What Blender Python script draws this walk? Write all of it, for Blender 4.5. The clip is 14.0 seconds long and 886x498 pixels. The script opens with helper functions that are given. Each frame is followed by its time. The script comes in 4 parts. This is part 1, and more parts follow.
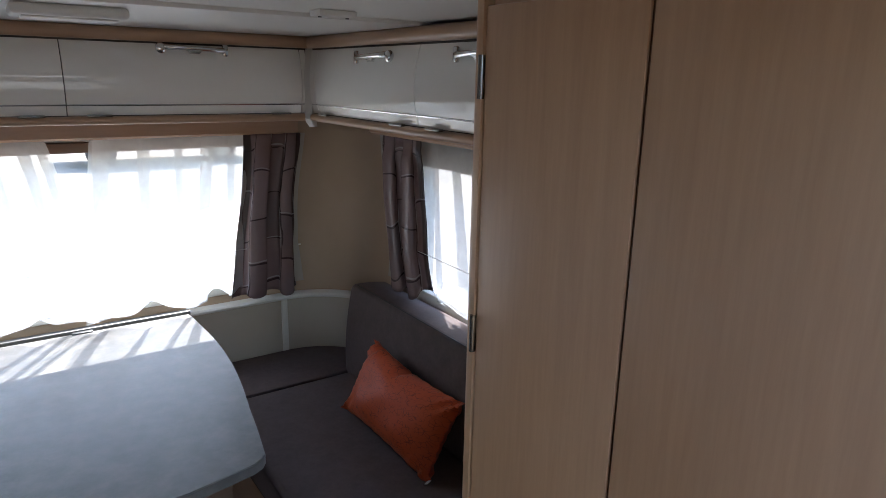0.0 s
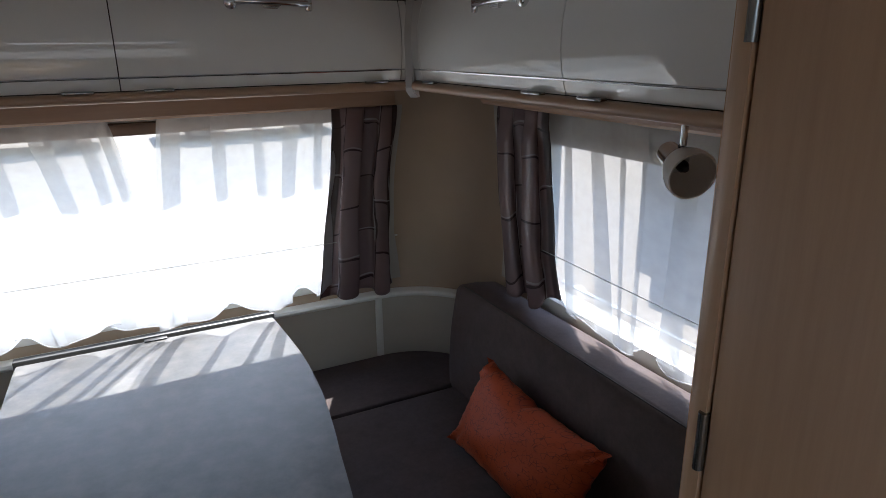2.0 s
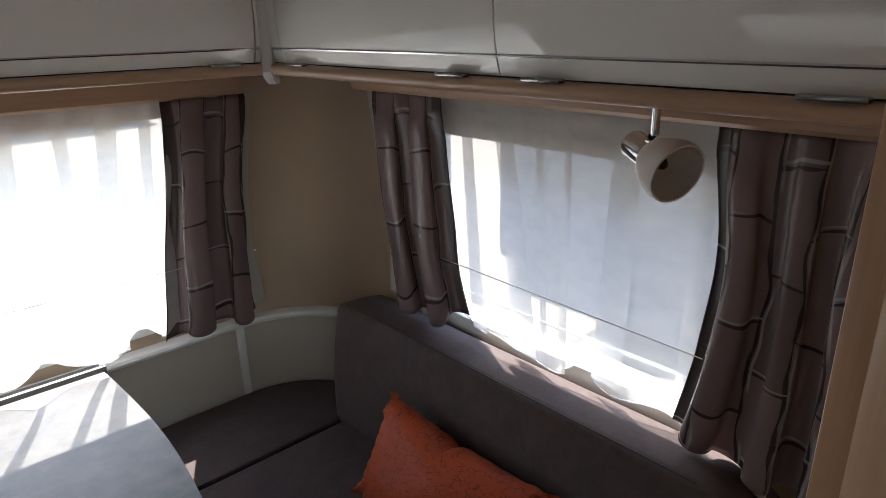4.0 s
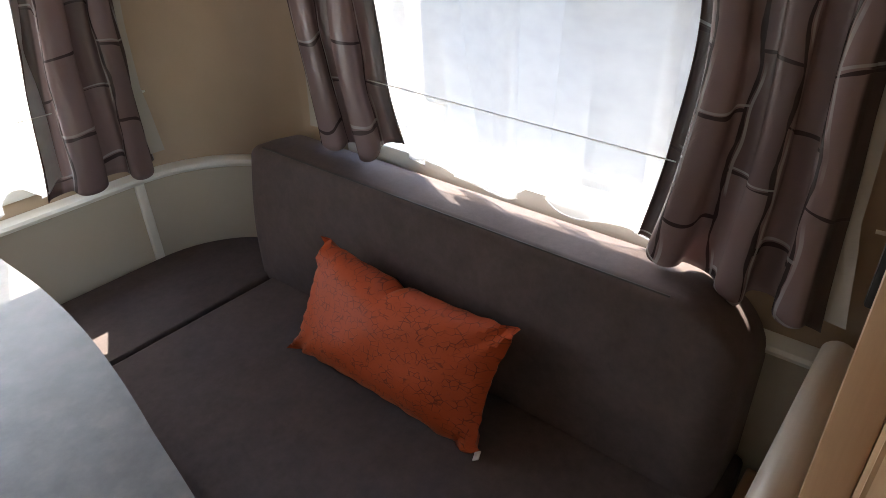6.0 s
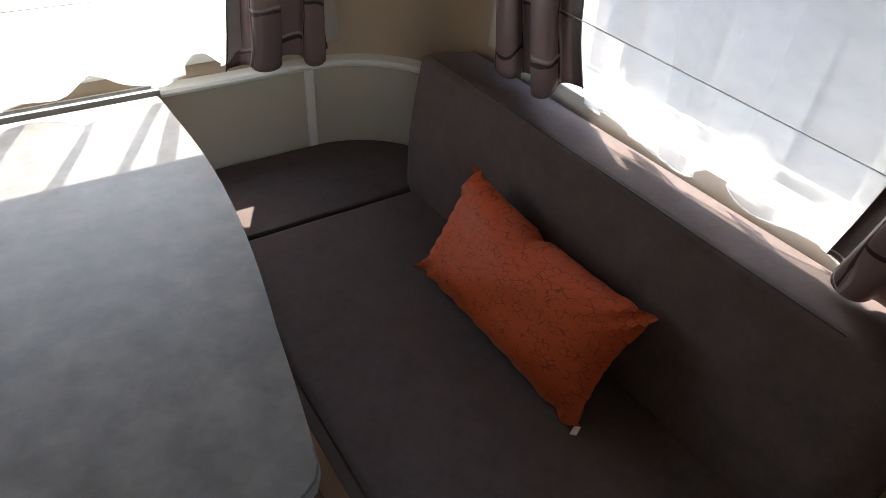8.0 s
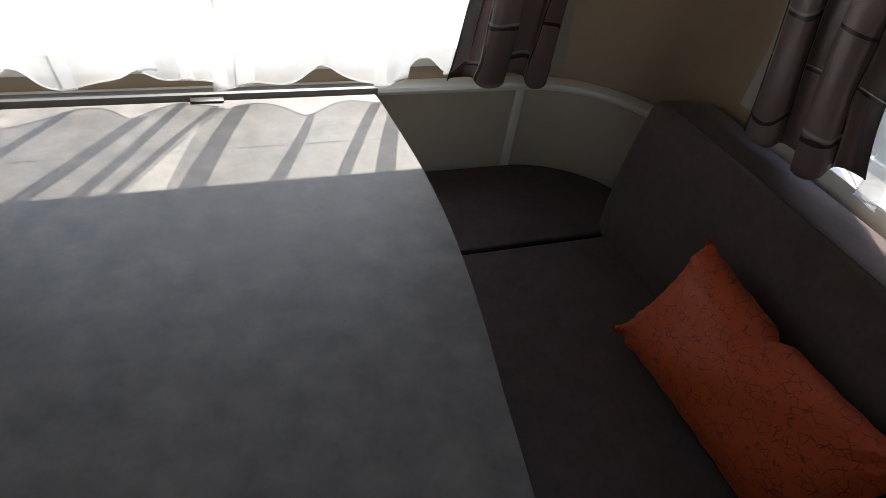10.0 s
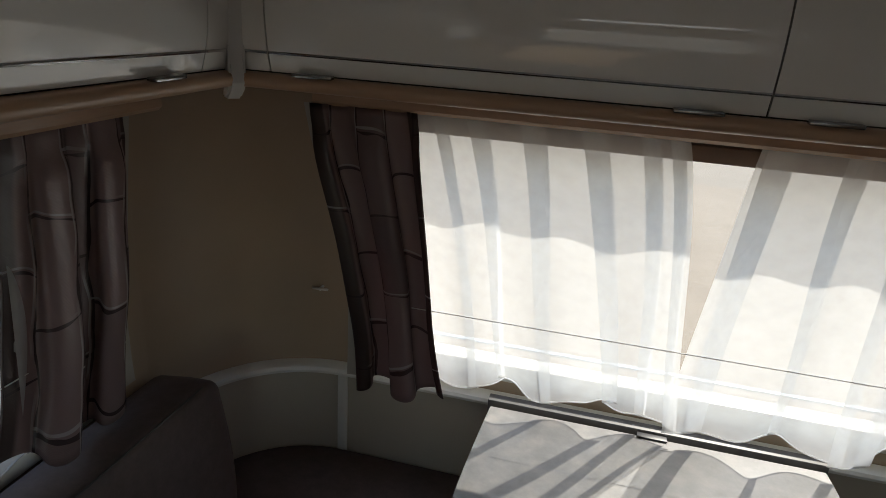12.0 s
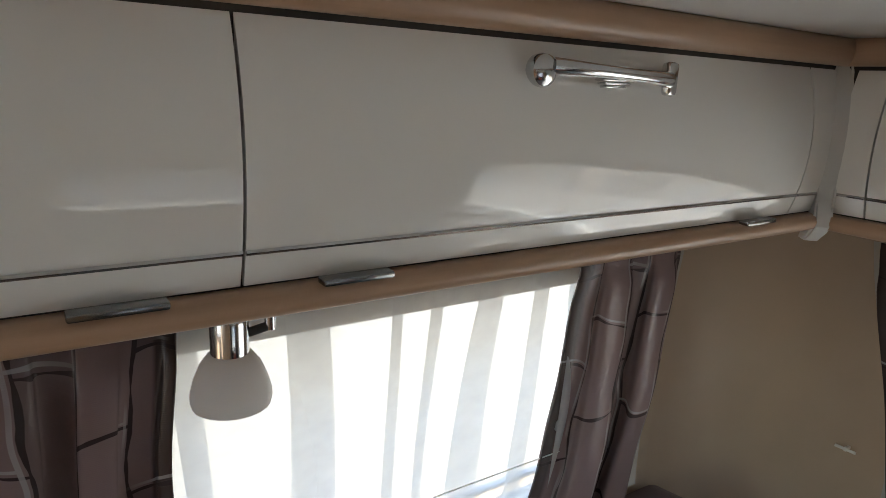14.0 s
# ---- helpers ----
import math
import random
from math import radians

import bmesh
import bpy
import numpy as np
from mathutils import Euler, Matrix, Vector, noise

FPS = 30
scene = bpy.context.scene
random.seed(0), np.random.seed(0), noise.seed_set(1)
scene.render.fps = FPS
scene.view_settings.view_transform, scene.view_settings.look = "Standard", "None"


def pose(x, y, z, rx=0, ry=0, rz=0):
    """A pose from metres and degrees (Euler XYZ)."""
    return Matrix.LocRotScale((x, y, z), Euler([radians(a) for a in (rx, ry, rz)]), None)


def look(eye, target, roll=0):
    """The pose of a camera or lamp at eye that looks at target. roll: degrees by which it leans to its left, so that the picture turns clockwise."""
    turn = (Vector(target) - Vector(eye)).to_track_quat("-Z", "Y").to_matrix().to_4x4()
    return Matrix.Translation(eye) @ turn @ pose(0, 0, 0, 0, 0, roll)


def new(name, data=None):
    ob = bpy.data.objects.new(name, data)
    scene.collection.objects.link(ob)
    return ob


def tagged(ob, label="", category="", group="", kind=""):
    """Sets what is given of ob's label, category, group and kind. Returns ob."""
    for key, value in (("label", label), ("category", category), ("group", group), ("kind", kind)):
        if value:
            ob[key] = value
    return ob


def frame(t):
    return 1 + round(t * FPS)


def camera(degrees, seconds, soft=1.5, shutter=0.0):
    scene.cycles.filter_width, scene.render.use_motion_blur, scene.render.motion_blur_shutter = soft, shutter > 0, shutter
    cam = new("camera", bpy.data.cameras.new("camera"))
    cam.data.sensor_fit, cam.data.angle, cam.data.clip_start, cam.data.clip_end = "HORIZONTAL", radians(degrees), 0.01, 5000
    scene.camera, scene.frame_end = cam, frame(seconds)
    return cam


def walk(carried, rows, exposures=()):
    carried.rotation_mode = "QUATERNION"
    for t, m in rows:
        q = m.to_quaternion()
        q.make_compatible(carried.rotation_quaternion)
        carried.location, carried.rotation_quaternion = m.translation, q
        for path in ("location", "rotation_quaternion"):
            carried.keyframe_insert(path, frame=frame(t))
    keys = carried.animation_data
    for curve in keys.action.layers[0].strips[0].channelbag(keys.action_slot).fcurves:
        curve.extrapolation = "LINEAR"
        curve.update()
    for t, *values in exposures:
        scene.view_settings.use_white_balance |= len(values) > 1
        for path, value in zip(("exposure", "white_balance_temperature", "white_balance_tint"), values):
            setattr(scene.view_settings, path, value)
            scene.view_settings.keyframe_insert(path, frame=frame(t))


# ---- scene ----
cam = camera(68.6, 14.0, soft=0.8)
PATH = [
    (0, (-0.195, 0.123, 1.692), (0.915, 1.707, 1.183), 1.2),
    (0.5, (-0.177, 0.222, 1.687), (0.785, 1.879, 1.115), 0.9),
    (1, (-0.141, 0.339, 1.685), (0.76, 2.026, 1.099), 0.8),
    (1.5, (-0.102, 0.453, 1.677), (0.808, 2.137, 1.098), -0.3),
    (2, (-0.044, 0.576, 1.662), (0.828, 2.272, 1.059), -0.7),
    (2.2, (-0.02, 0.618, 1.654), (0.839, 2.317, 1.04), -1.1),
    (4.3, (0.028, 0.961, 1.637), (1.334, 2.314, 0.957), -1.7),
    (4.5, (0.04, 0.977, 1.625), (1.356, 2.31, 0.924), -2.3),
    (5, (0.09, 1.007, 1.588), (1.432, 2.249, 0.777), -2.8),
    (5.5, (0.105, 1.027, 1.53), (1.415, 2.218, 0.598), -2.8),
    (6, (0.094, 1.056, 1.486), (1.39, 2.17, 0.447), -2.0),
    (6.5, (0.083, 1.068, 1.471), (1.369, 2.144, 0.381), -0.9),
    (7, (0.109, 1.094, 1.474), (1.327, 2.175, 0.312), 3.7),
    (7.2, (0.125, 1.102, 1.476), (1.269, 2.236, 0.291), 4.4),
    (9.3, (0.093, 1.266, 1.51), (0.845, 2.614, 0.238), 6.8),
    (9.5, (0.058, 1.3, 1.503), (0.767, 2.665, 0.225), 7.5),
    (10, (-0.034, 1.379, 1.481), (0.643, 2.758, 0.202), 10.1),
    (10.5, (-0.084, 1.383, 1.505), (0.477, 2.888, 0.313), 10.2),
    (11, (-0.123, 1.33, 1.585), (0.099, 3.055, 0.597), 6.1),
    (11.5, (-0.161, 1.326, 1.637), (-0.258, 3.176, 0.882), 4.4),
    (12, (-0.202, 1.344, 1.673), (-0.64, 3.17, 0.985), 3.7),
    (12.5, (-0.218, 1.362, 1.696), (-0.88, 3.159, 1.123), 3.4),
    (13, (-0.259, 1.338, 1.71), (-1.328, 2.947, 1.194), 3.1),
    (13.5, (-0.307, 1.307, 1.724), (-1.713, 2.629, 1.199), 2.8),
    (14, (-0.304, 1.274, 1.732), (-1.906, 2.363, 1.236), 2.6),
]
EXPOSURES = [(0.0, 3.17, 6200, 10), (1.5, 2.74, 6200, 10), (2.0, 2.67, 6200, 10), (4.5, 3.21, 6900, 10), (5.0, 3.17, 7100, 10), (6.0, 3.92, 7150, 10), (6.5, 4.17, 7150, 10), (7.0, 4.02, 7200, 10), (9.5, 2.89, 7250, 10), (10.0, 2.49, 7080, 10), (10.5, 1.67, 6770, 10), (11.5, 1.73, 6700, 10), (12.0, 1.9, 7000, 7), (12.5, 2.45, 7280, 6), (13.0, 2.97, 7050, 6), (13.5, 3.35, 6820, 6), (14.0, 3.55, 6770, 6)]
walk(cam, [(t, look(eye, target, roll)) for t, eye, target, roll in PATH], EXPOSURES)

# ---------------------------------------------------------------- light
SUN_DIR = Vector((0.36, 0.71, 1.0)).normalized()
world = bpy.data.worlds.new("sky")
scene.world = world
world.use_nodes = True
wn = world.node_tree
sky = wn.nodes.new("ShaderNodeTexSky")
sky.sky_type = "NISHITA"
sky.sun_disc = False
sky.sun_elevation = math.asin(SUN_DIR.z)
sky.sun_rotation = math.atan2(SUN_DIR.x, SUN_DIR.y)
wn.links.new(sky.outputs[0], wn.nodes["Background"].inputs[0])
wn.nodes["Background"].inputs[1].default_value = 0.15
sun = new("sun", bpy.data.lights.new("sun", "SUN"))
sun.data.energy = 2.0
sun.data.angle = radians(0.5)
sun.data.color = (1.0, 0.975, 0.94)
sun.rotation_euler = SUN_DIR.to_track_quat("Z", "Y").to_euler()

# ---------------------------------------------------------------- materials
def mat(name, rgb, rough=0.5, metal=0.0, **kw):
    m = bpy.data.materials.new(name)
    m.use_nodes = True
    b = m.node_tree.nodes["Principled BSDF"]
    b.inputs["Base Color"].default_value = (*rgb, 1)
    b.inputs["Roughness"].default_value = rough
    b.inputs["Metallic"].default_value = metal
    for k, v in kw.items():
        b.inputs[k.replace("_", " ")].default_value = v
    return m


def nodes_of(m):
    return m.node_tree.nodes, m.node_tree.links, m.node_tree.nodes["Principled BSDF"]


def coords(m, kind="Object", scale=(1, 1, 1), rot=(0, 0, 0)):
    n, l, _ = nodes_of(m)
    tc, mp = n.new("ShaderNodeTexCoord"), n.new("ShaderNodeMapping")
    mp.inputs["Scale"].default_value = scale
    mp.inputs["Rotation"].default_value = rot
    l.new(tc.outputs[kind], mp.inputs[0])
    return mp.outputs[0]


def noise_tex(m, vec, scale, detail=4, rough=0.55, distort=0.0):
    n, l, _ = nodes_of(m)
    t = n.new("ShaderNodeTexNoise")
    t.inputs["Scale"].default_value = scale
    t.inputs["Detail"].default_value = detail
    t.inputs["Roughness"].default_value = rough
    t.inputs["Distortion"].default_value = distort
    l.new(vec, t.inputs["Vector"])
    return t.outputs["Fac"]


def ramp(m, fac, stops):
    n, l, _ = nodes_of(m)
    r = n.new("ShaderNodeValToRGB")
    r.color_ramp.elements[0].position, r.color_ramp.elements[0].color = stops[0][0], (*stops[0][1], 1)
    r.color_ramp.elements[1].position, r.color_ramp.elements[1].color = stops[-1][0], (*stops[-1][1], 1)
    for p, c in stops[1:-1]:
        r.color_ramp.elements.new(p).color = (*c, 1)
    l.new(fac, r.inputs[0])
    return r.outputs[0]


def mix(m, fac, a, b, mode="MIX"):
    n, l, _ = nodes_of(m)
    x = n.new("ShaderNodeMix")
    x.data_type, x.blend_type = "RGBA", mode
    for sock, v in ((x.inputs[0], fac), (x.inputs[6], a), (x.inputs[7], b)):
        if isinstance(v, (int, float)):
            sock.default_value = v
        elif isinstance(v, tuple):
            sock.default_value = (*v, 1)
        else:
            l.new(v, sock)
    return x.outputs[2]


def bump(m, height, strength, distance=0.002):
    n, l, b = nodes_of(m)
    x = n.new("ShaderNodeBump")
    x.inputs["Strength"].default_value = strength
    x.inputs["Distance"].default_value = distance
    l.new(height, x.inputs["Height"])
    l.new(x.outputs[0], b.inputs["Normal"])


def wood(name, light, dark, rough, scale):
    m = mat(name, light, rough)
    n, l, b = nodes_of(m)
    v = coords(m, "Object", scale)
    fine = noise_tex(m, v, 14, 5, 0.65)
    broad = noise_tex(m, v, 2.2, 3, 0.5, 0.6)
    c1 = ramp(m, fine, [(0.3, dark), (0.7, light)])
    c2 = ramp(m, broad, [(0.35, tuple(0.86 * x for x in light)), (0.65, light)])
    l.new(mix(m, 0.62, c1, c2), b.inputs["Base Color"])
    bump(m, fine, 0.12, 0.001)
    return m


# grain runs along z on upright panels, along the bar on rails
WOOD_V = wood("wood_upright", (0.57, 0.365, 0.222), (0.43, 0.262, 0.152), 0.40, (9, 9, 0.55))
WOOD_X = wood("wood_along_x", (0.48, 0.31, 0.20), (0.36, 0.225, 0.14), 0.35, (0.6, 9, 9))
WOOD_END = wood("pale_end_board", (0.50, 0.42, 0.34), (0.42, 0.34, 0.27), 0.3, (0.6, 9, 9))
WOOD_Y = wood("wood_along_y", (0.48, 0.31, 0.20), (0.36, 0.225, 0.14), 0.35, (9, 0.6, 9))

LACQUER = mat("white_lacquer", (0.83, 0.82, 0.78), 0.02, Coat_Weight=0.4, Coat_Roughness=0.015)
_v = coords(LACQUER)
_h = noise_tex(LACQUER, _v, 22, 2)
bump(LACQUER, _h, 0.003, 0.001)

CHROME = mat("chrome", (0.66, 0.67, 0.68), 0.13, 1.0)
CHROME_SATIN = mat("satin_chrome", (0.27, 0.28, 0.28), 0.24, 1.0)
GREY_PLASTIC = mat("grey_plastic", (0.62, 0.61, 0.58), 0.4)
RAIL_GREY = mat("grey_rail", (0.12, 0.115, 0.11), 0.45)
DARK_PLASTIC = mat("dark_plastic", (0.03, 0.03, 0.032), 0.45)
BLIND_BROWN = mat("brown_blind_cloth", (0.20, 0.125, 0.085), 0.7)
JOINT_BROWN = mat("brown_joint", (0.20, 0.115, 0.065), 0.6)
RUBBER = mat("dark_joint", (0.035, 0.03, 0.027), 0.7)
WHITE_PLASTIC = mat("white_plastic", (0.74, 0.74, 0.72), 0.35)

WALL = mat("cream_wall", (0.60, 0.56, 0.465), 0.5)
_v = coords(WALL)
_n, _l, _b = nodes_of(WALL)
_f = noise_tex(WALL, _v, 160, 3)
_c = noise_tex(WALL, _v, 3.0, 3)
_l.new(ramp(WALL, _c, [(0.3, (0.345, 0.254, 0.172)), (0.7, (0.395, 0.296, 0.204))]), _b.inputs["Base Color"])
bump(WALL, _f, 0.15, 0.0006)
PANEL = mat("cream_padded_panel", (0.48, 0.425, 0.335), 0.5)
_v = coords(PANEL)
_n, _l, _b = nodes_of(PANEL)
_f = noise_tex(PANEL, _v, 160, 3)
_c = noise_tex(PANEL, _v, 3.0, 3)
_l.new(ramp(PANEL, _c, [(0.3, (0.455, 0.40, 0.31)), (0.7, (0.505, 0.45, 0.355))]), _b.inputs["Base Color"])
bump(PANEL, _f, 0.15, 0.0006)
TRIM = mat("cream_trim", (0.72, 0.70, 0.63), 0.3)
CEIL = mat("ceiling_board", (0.80, 0.80, 0.78), 0.45)
_v = coords(CEIL)
_f = noise_tex(CEIL, _v, 120, 3)
bump(CEIL, _f, 0.1, 0.0006)

FABRIC = mat("brown_microfibre", (0.078, 0.053, 0.047), 0.85, Sheen_Weight=0.16, Sheen_Roughness=0.5, Sheen_Tint=(0.85, 0.62, 0.56, 1))
_n, _l, _b = nodes_of(FABRIC)
_v = coords(FABRIC)
_f = noise_tex(FABRIC, _v, 55, 6, 0.7)
_c = noise_tex(FABRIC, _v, 16, 5, 0.65)
_l.new(mix(FABRIC, 0.5, ramp(FABRIC, _f, [(0.3, (0.046, 0.030, 0.027)), (0.7, (0.087, 0.061, 0.056))]),
           ramp(FABRIC, _c, [(0.32, (0.044, 0.030, 0.026)), (0.68, (0.089, 0.063, 0.057))])), _b.inputs["Base Color"])
bump(FABRIC, _f, 0.3, 0.001)

TABLE = mat("slate_laminate", (0.15, 0.145, 0.14), 0.33)
_n, _l, _b = nodes_of(TABLE)
_v = coords(TABLE)
_c = noise_tex(TABLE, _v, 15, 5, 0.58, 0.0)
_f = noise_tex(TABLE, _v, 70, 4, 0.7)
_l.new(mix(TABLE, 0.35, ramp(TABLE, _c, [(0.34, (0.108, 0.105, 0.101)), (0.5, (0.155, 0.150, 0.143)), (0.68, (0.220, 0.205, 0.188))]),
           ramp(TABLE, _f, [(0.3, (0.125, 0.122, 0.118)), (0.7, (0.185, 0.178, 0.17))])), _b.inputs["Base Color"])
_l.new(ramp(TABLE, _c, [(0.3, (0.42, 0.42, 0.42)), (0.7, (0.52, 0.52, 0.52))]), _b.inputs["Roughness"])

# orange satin with a crackle of darker lines
PILLOW = mat("orange_satin", (0.40, 0.060, 0.012), 0.62, Specular_IOR_Level=0.35, Sheen_Weight=0.08, Sheen_Roughness=0.3, Sheen_Tint=(1.0, 0.55, 0.35, 1))
_n, _l, _b = nodes_of(PILLOW)
_v = coords(PILLOW, "UV", (58, 76, 58))
_vo = _n.new("ShaderNodeTexVoronoi")
_vo.feature = "DISTANCE_TO_EDGE"
_vo.inputs["Scale"].default_value = 1.0
_l.new(_v, _vo.inputs["Vector"])
_brk = noise_tex(PILLOW, _v, 0.6, 3)
_line = ramp(PILLOW, _vo.outputs["Distance"], [(0.025, (1, 1, 1)), (0.07, (0, 0, 0))])
_gate = ramp(PILLOW, _brk, [(0.42, (0, 0, 0)), (0.56, (0.85, 0.85, 0.85))])
_fac = mix(PILLOW, 1.0, _line, _gate, "MULTIPLY")
_l.new(mix(PILLOW, _fac, (0.41, 0.060, 0.012), (0.15, 0.022, 0.008)), _b.inputs["Base Color"])
_inv = _n.new("ShaderNodeInvert")
_l.new(_fac, _inv.inputs[1])
bump(PILLOW, _inv.outputs[0], 0.35, 0.001)


# curtain cloth: rounded blocks of mauve and dark taupe between dark and pale cords
def curtain_cloth():
    m = mat("block_pattern_curtain", (0.2, 0.15, 0.15), 0.27, Sheen_Weight=0.08, Specular_IOR_Level=0.5)
    n, l, b = nodes_of(m)
    tc = n.new("ShaderNodeTexCoord")
    sep, comb = n.new("ShaderNodeSeparateXYZ"), n.new("ShaderNodeCombineXYZ")
    l.new(tc.outputs["UV"], sep.inputs[0])
    l.new(sep.outputs[1], comb.inputs[0])
    l.new(sep.outputs[0], comb.inputs[1])
    nz = n.new("ShaderNodeTexNoise")
    nz.inputs["Scale"].default_value = 7
    nz.inputs["Detail"].default_value = 1
    l.new(comb.outputs[0], nz.inputs["Vector"])
    off = n.new("ShaderNodeVectorMath")
    off.operation = "MULTIPLY_ADD"
    off.inputs[1].default_value = (0.08, 0.035, 0)
    l.new(nz.outputs["Color"], off.inputs[0])
    l.new(comb.outputs[0], off.inputs[2])

    thick = n.new("ShaderNodeTexNoise")
    thick.inputs["Scale"].default_value = 16
    l.new(comb.outputs[0], thick.inputs["Vector"])
    wide = n.new("ShaderNodeMapRange")
    wide.inputs[1].default_value, wide.inputs[2].default_value = 0.35, 0.68
    wide.inputs[3].default_value, wide.inputs[4].default_value = 0.0010, 0.0052
    l.new(thick.outputs["Fac"], wide.inputs[0])

    def bricks(mortar, smooth, shift):
        add = n.new("ShaderNodeVectorMath")
        add.inputs[1].default_value = shift
        l.new(off.outputs[0], add.inputs[0])
        t = n.new("ShaderNodeTexBrick")
        t.inputs["Scale"].default_value = 1.0
        t.inputs["Brick Width"].default_value = 0.19
        t.inputs["Row Height"].default_value = 0.098
        t.inputs["Mortar Size"].default_value = mortar
        if mortar == 0:
            l.new(wide.outputs[0], t.inputs["Mortar Size"])
        t.inputs["Mortar Smooth"].default_value = smooth
        t.inputs["Bias"].default_value = -0.1
        t.inputs["Color1"].default_value = (0.24, 0.17, 0.17, 1)
        t.inputs["Color2"].default_value = (0.105, 0.072, 0.073, 1)
        t.inputs["Mortar"].default_value = (0.028, 0.020, 0.021, 1)
        l.new(add.outputs[0], t.inputs["Vector"])
        return t
    dark = bricks(0, 0.25, (0, 0, 0))
    pale = bricks(0.0026, 0.3, (0.008, 0.007, 0))
    gate = noise_tex(m, off.outputs[0], 5, 2)
    g = ramp(m, gate, [(0.44, (0, 0, 0)), (0.52, (0.75, 0.75, 0.75))])
    f = mix(m, 1.0, pale.outputs["Fac"], g, "MULTIPLY")
    em = n.new("ShaderNodeUVMap")
    em.uv_map = "Edge"
    es = n.new("ShaderNodeSeparateXYZ")
    l.new(em.outputs[0], es.inputs[0])
    # the outermost column of blocks on either side is dark brown
    side = ramp(m, es.outputs[0], [(0.0, (1, 1, 1)), (0.095, (1, 1, 1)), (0.11, (0, 0, 0)), (0.89, (0, 0, 0)), (0.905, (1, 1, 1)), (1.0, (1, 1, 1))])
    blocks = mix(m, side, dark.outputs["Color"], (0.052, 0.037, 0.036))
    blocks = mix(m, dark.outputs["Fac"], blocks, dark.outputs["Color"])
    col = mix(m, f, blocks, (0.40, 0.38, 0.38))
    l.new(col, b.inputs["Base Color"])
    weave = n.new("ShaderNodeTexWave")
    weave.bands_direction = "X"
    weave.inputs["Scale"].default_value = 130
    weave.inputs["Distortion"].default_value = 1.5
    l.new(comb.outputs[0], weave.inputs["Vector"])
    hsum = mix(m, 0.7, dark.outputs["Fac"], weave.outputs["Fac"])
    bump(m, hsum, 0.18, 0.001)
    # sunlight shines faintly through the cloth
    tl, mx = n.new("ShaderNodeBsdfTranslucent"), n.new("ShaderNodeMixShader")
    l.new(mix(m, 0.5, col, (0.42, 0.24, 0.23)), tl.inputs[0])
    mx.inputs[0].default_value = 0.16
    l.new(b.outputs[0], mx.inputs[1])
    l.new(tl.outputs[0], mx.inputs[2])
    l.new(mx.outputs[0], n["Material Output"].inputs[0])
    return m


CURTAIN = curtain_cloth()


def gauze_cloth():
    m = bpy.data.materials.new("white_voile")
    m.use_nodes = True
    n, l = m.node_tree.nodes, m.node_tree.links
    n.remove(n["Principled BSDF"])
    out = n["Material Output"]
    tr, tl, df = n.new("ShaderNodeBsdfTransparent"), n.new("ShaderNodeBsdfTranslucent"), n.new("ShaderNodeBsdfDiffuse")
    tl.inputs[0].default_value = (0.75, 0.745, 0.735, 1)
    df.inputs[0].default_value = (0.86, 0.87, 0.875, 1)
    m1, m2 = n.new("ShaderNodeMixShader"), n.new("ShaderNodeMixShader")
    m1.inputs[0].default_value = 0.4
    l.new(tl.outputs[0], m1.inputs[1])
    l.new(df.outputs[0], m1.inputs[2])
    m2.inputs[0].default_value = 0.62
    l.new(tr.outputs[0], m2.inputs[1])
    l.new(m1.outputs[0], m2.inputs[2])
    tc, t = n.new("ShaderNodeTexCoord"), n.new("ShaderNodeTexNoise")
    t.inputs["Scale"].default_value = 30
    l.new(tc.outputs["UV"], t.inputs["Vector"])
    mr = n.new("ShaderNodeMapRange")
    mr.inputs[3].default_value, mr.inputs[4].default_value = 0.42, 0.54
    l.new(t.outputs["Fac"], mr.inputs[0])
    l.new(mr.outputs[0], m2.inputs[0])
    l.new(m2.outputs[0], out.inputs[0])
    return m


VOILE = gauze_cloth()
LINING = mat("curtain_lining", (0.38, 0.35, 0.305), 0.8)


def pane_glass():
    m = bpy.data.materials.new("acrylic_pane")
    m.use_nodes = True
    n, l = m.node_tree.nodes, m.node_tree.links
    n.remove(n["Principled BSDF"])
    tr, gl, lw, mx = n.new("ShaderNodeBsdfTransparent"), n.new("ShaderNodeBsdfGlossy"), n.new("ShaderNodeLayerWeight"), n.new("ShaderNodeMixShader")
    pw, ma = n.new("ShaderNodeMath"), n.new("ShaderNodeMath")
    pw.operation, pw.inputs[1].default_value = "POWER", 5.0
    ma.operation, ma.inputs[1].default_value, ma.inputs[2].default_value = "MULTIPLY_ADD", 0.6, 0.025
    l.new(lw.outputs["Facing"], pw.inputs[0])
    l.new(pw.outputs[0], ma.inputs[0])
    tr.inputs[0].default_value = (0.90, 0.92, 0.93, 1)
    gl.inputs["Roughness"].default_value = 0.02
    l.new(ma.outputs[0], mx.inputs[0])
    l.new(tr.outputs[0], mx.inputs[1])
    l.new(gl.outputs[0], mx.inputs[2])
    l.new(mx.outputs[0], n["Material Output"].inputs[0])
    return m


GLASS = pane_glass()
OPAL = mat("frosted_opal_glass", (0.74, 0.72, 0.69), 0.4, Subsurface_Weight=0.3, Subsurface_Radius=(0.01, 0.01, 0.01))

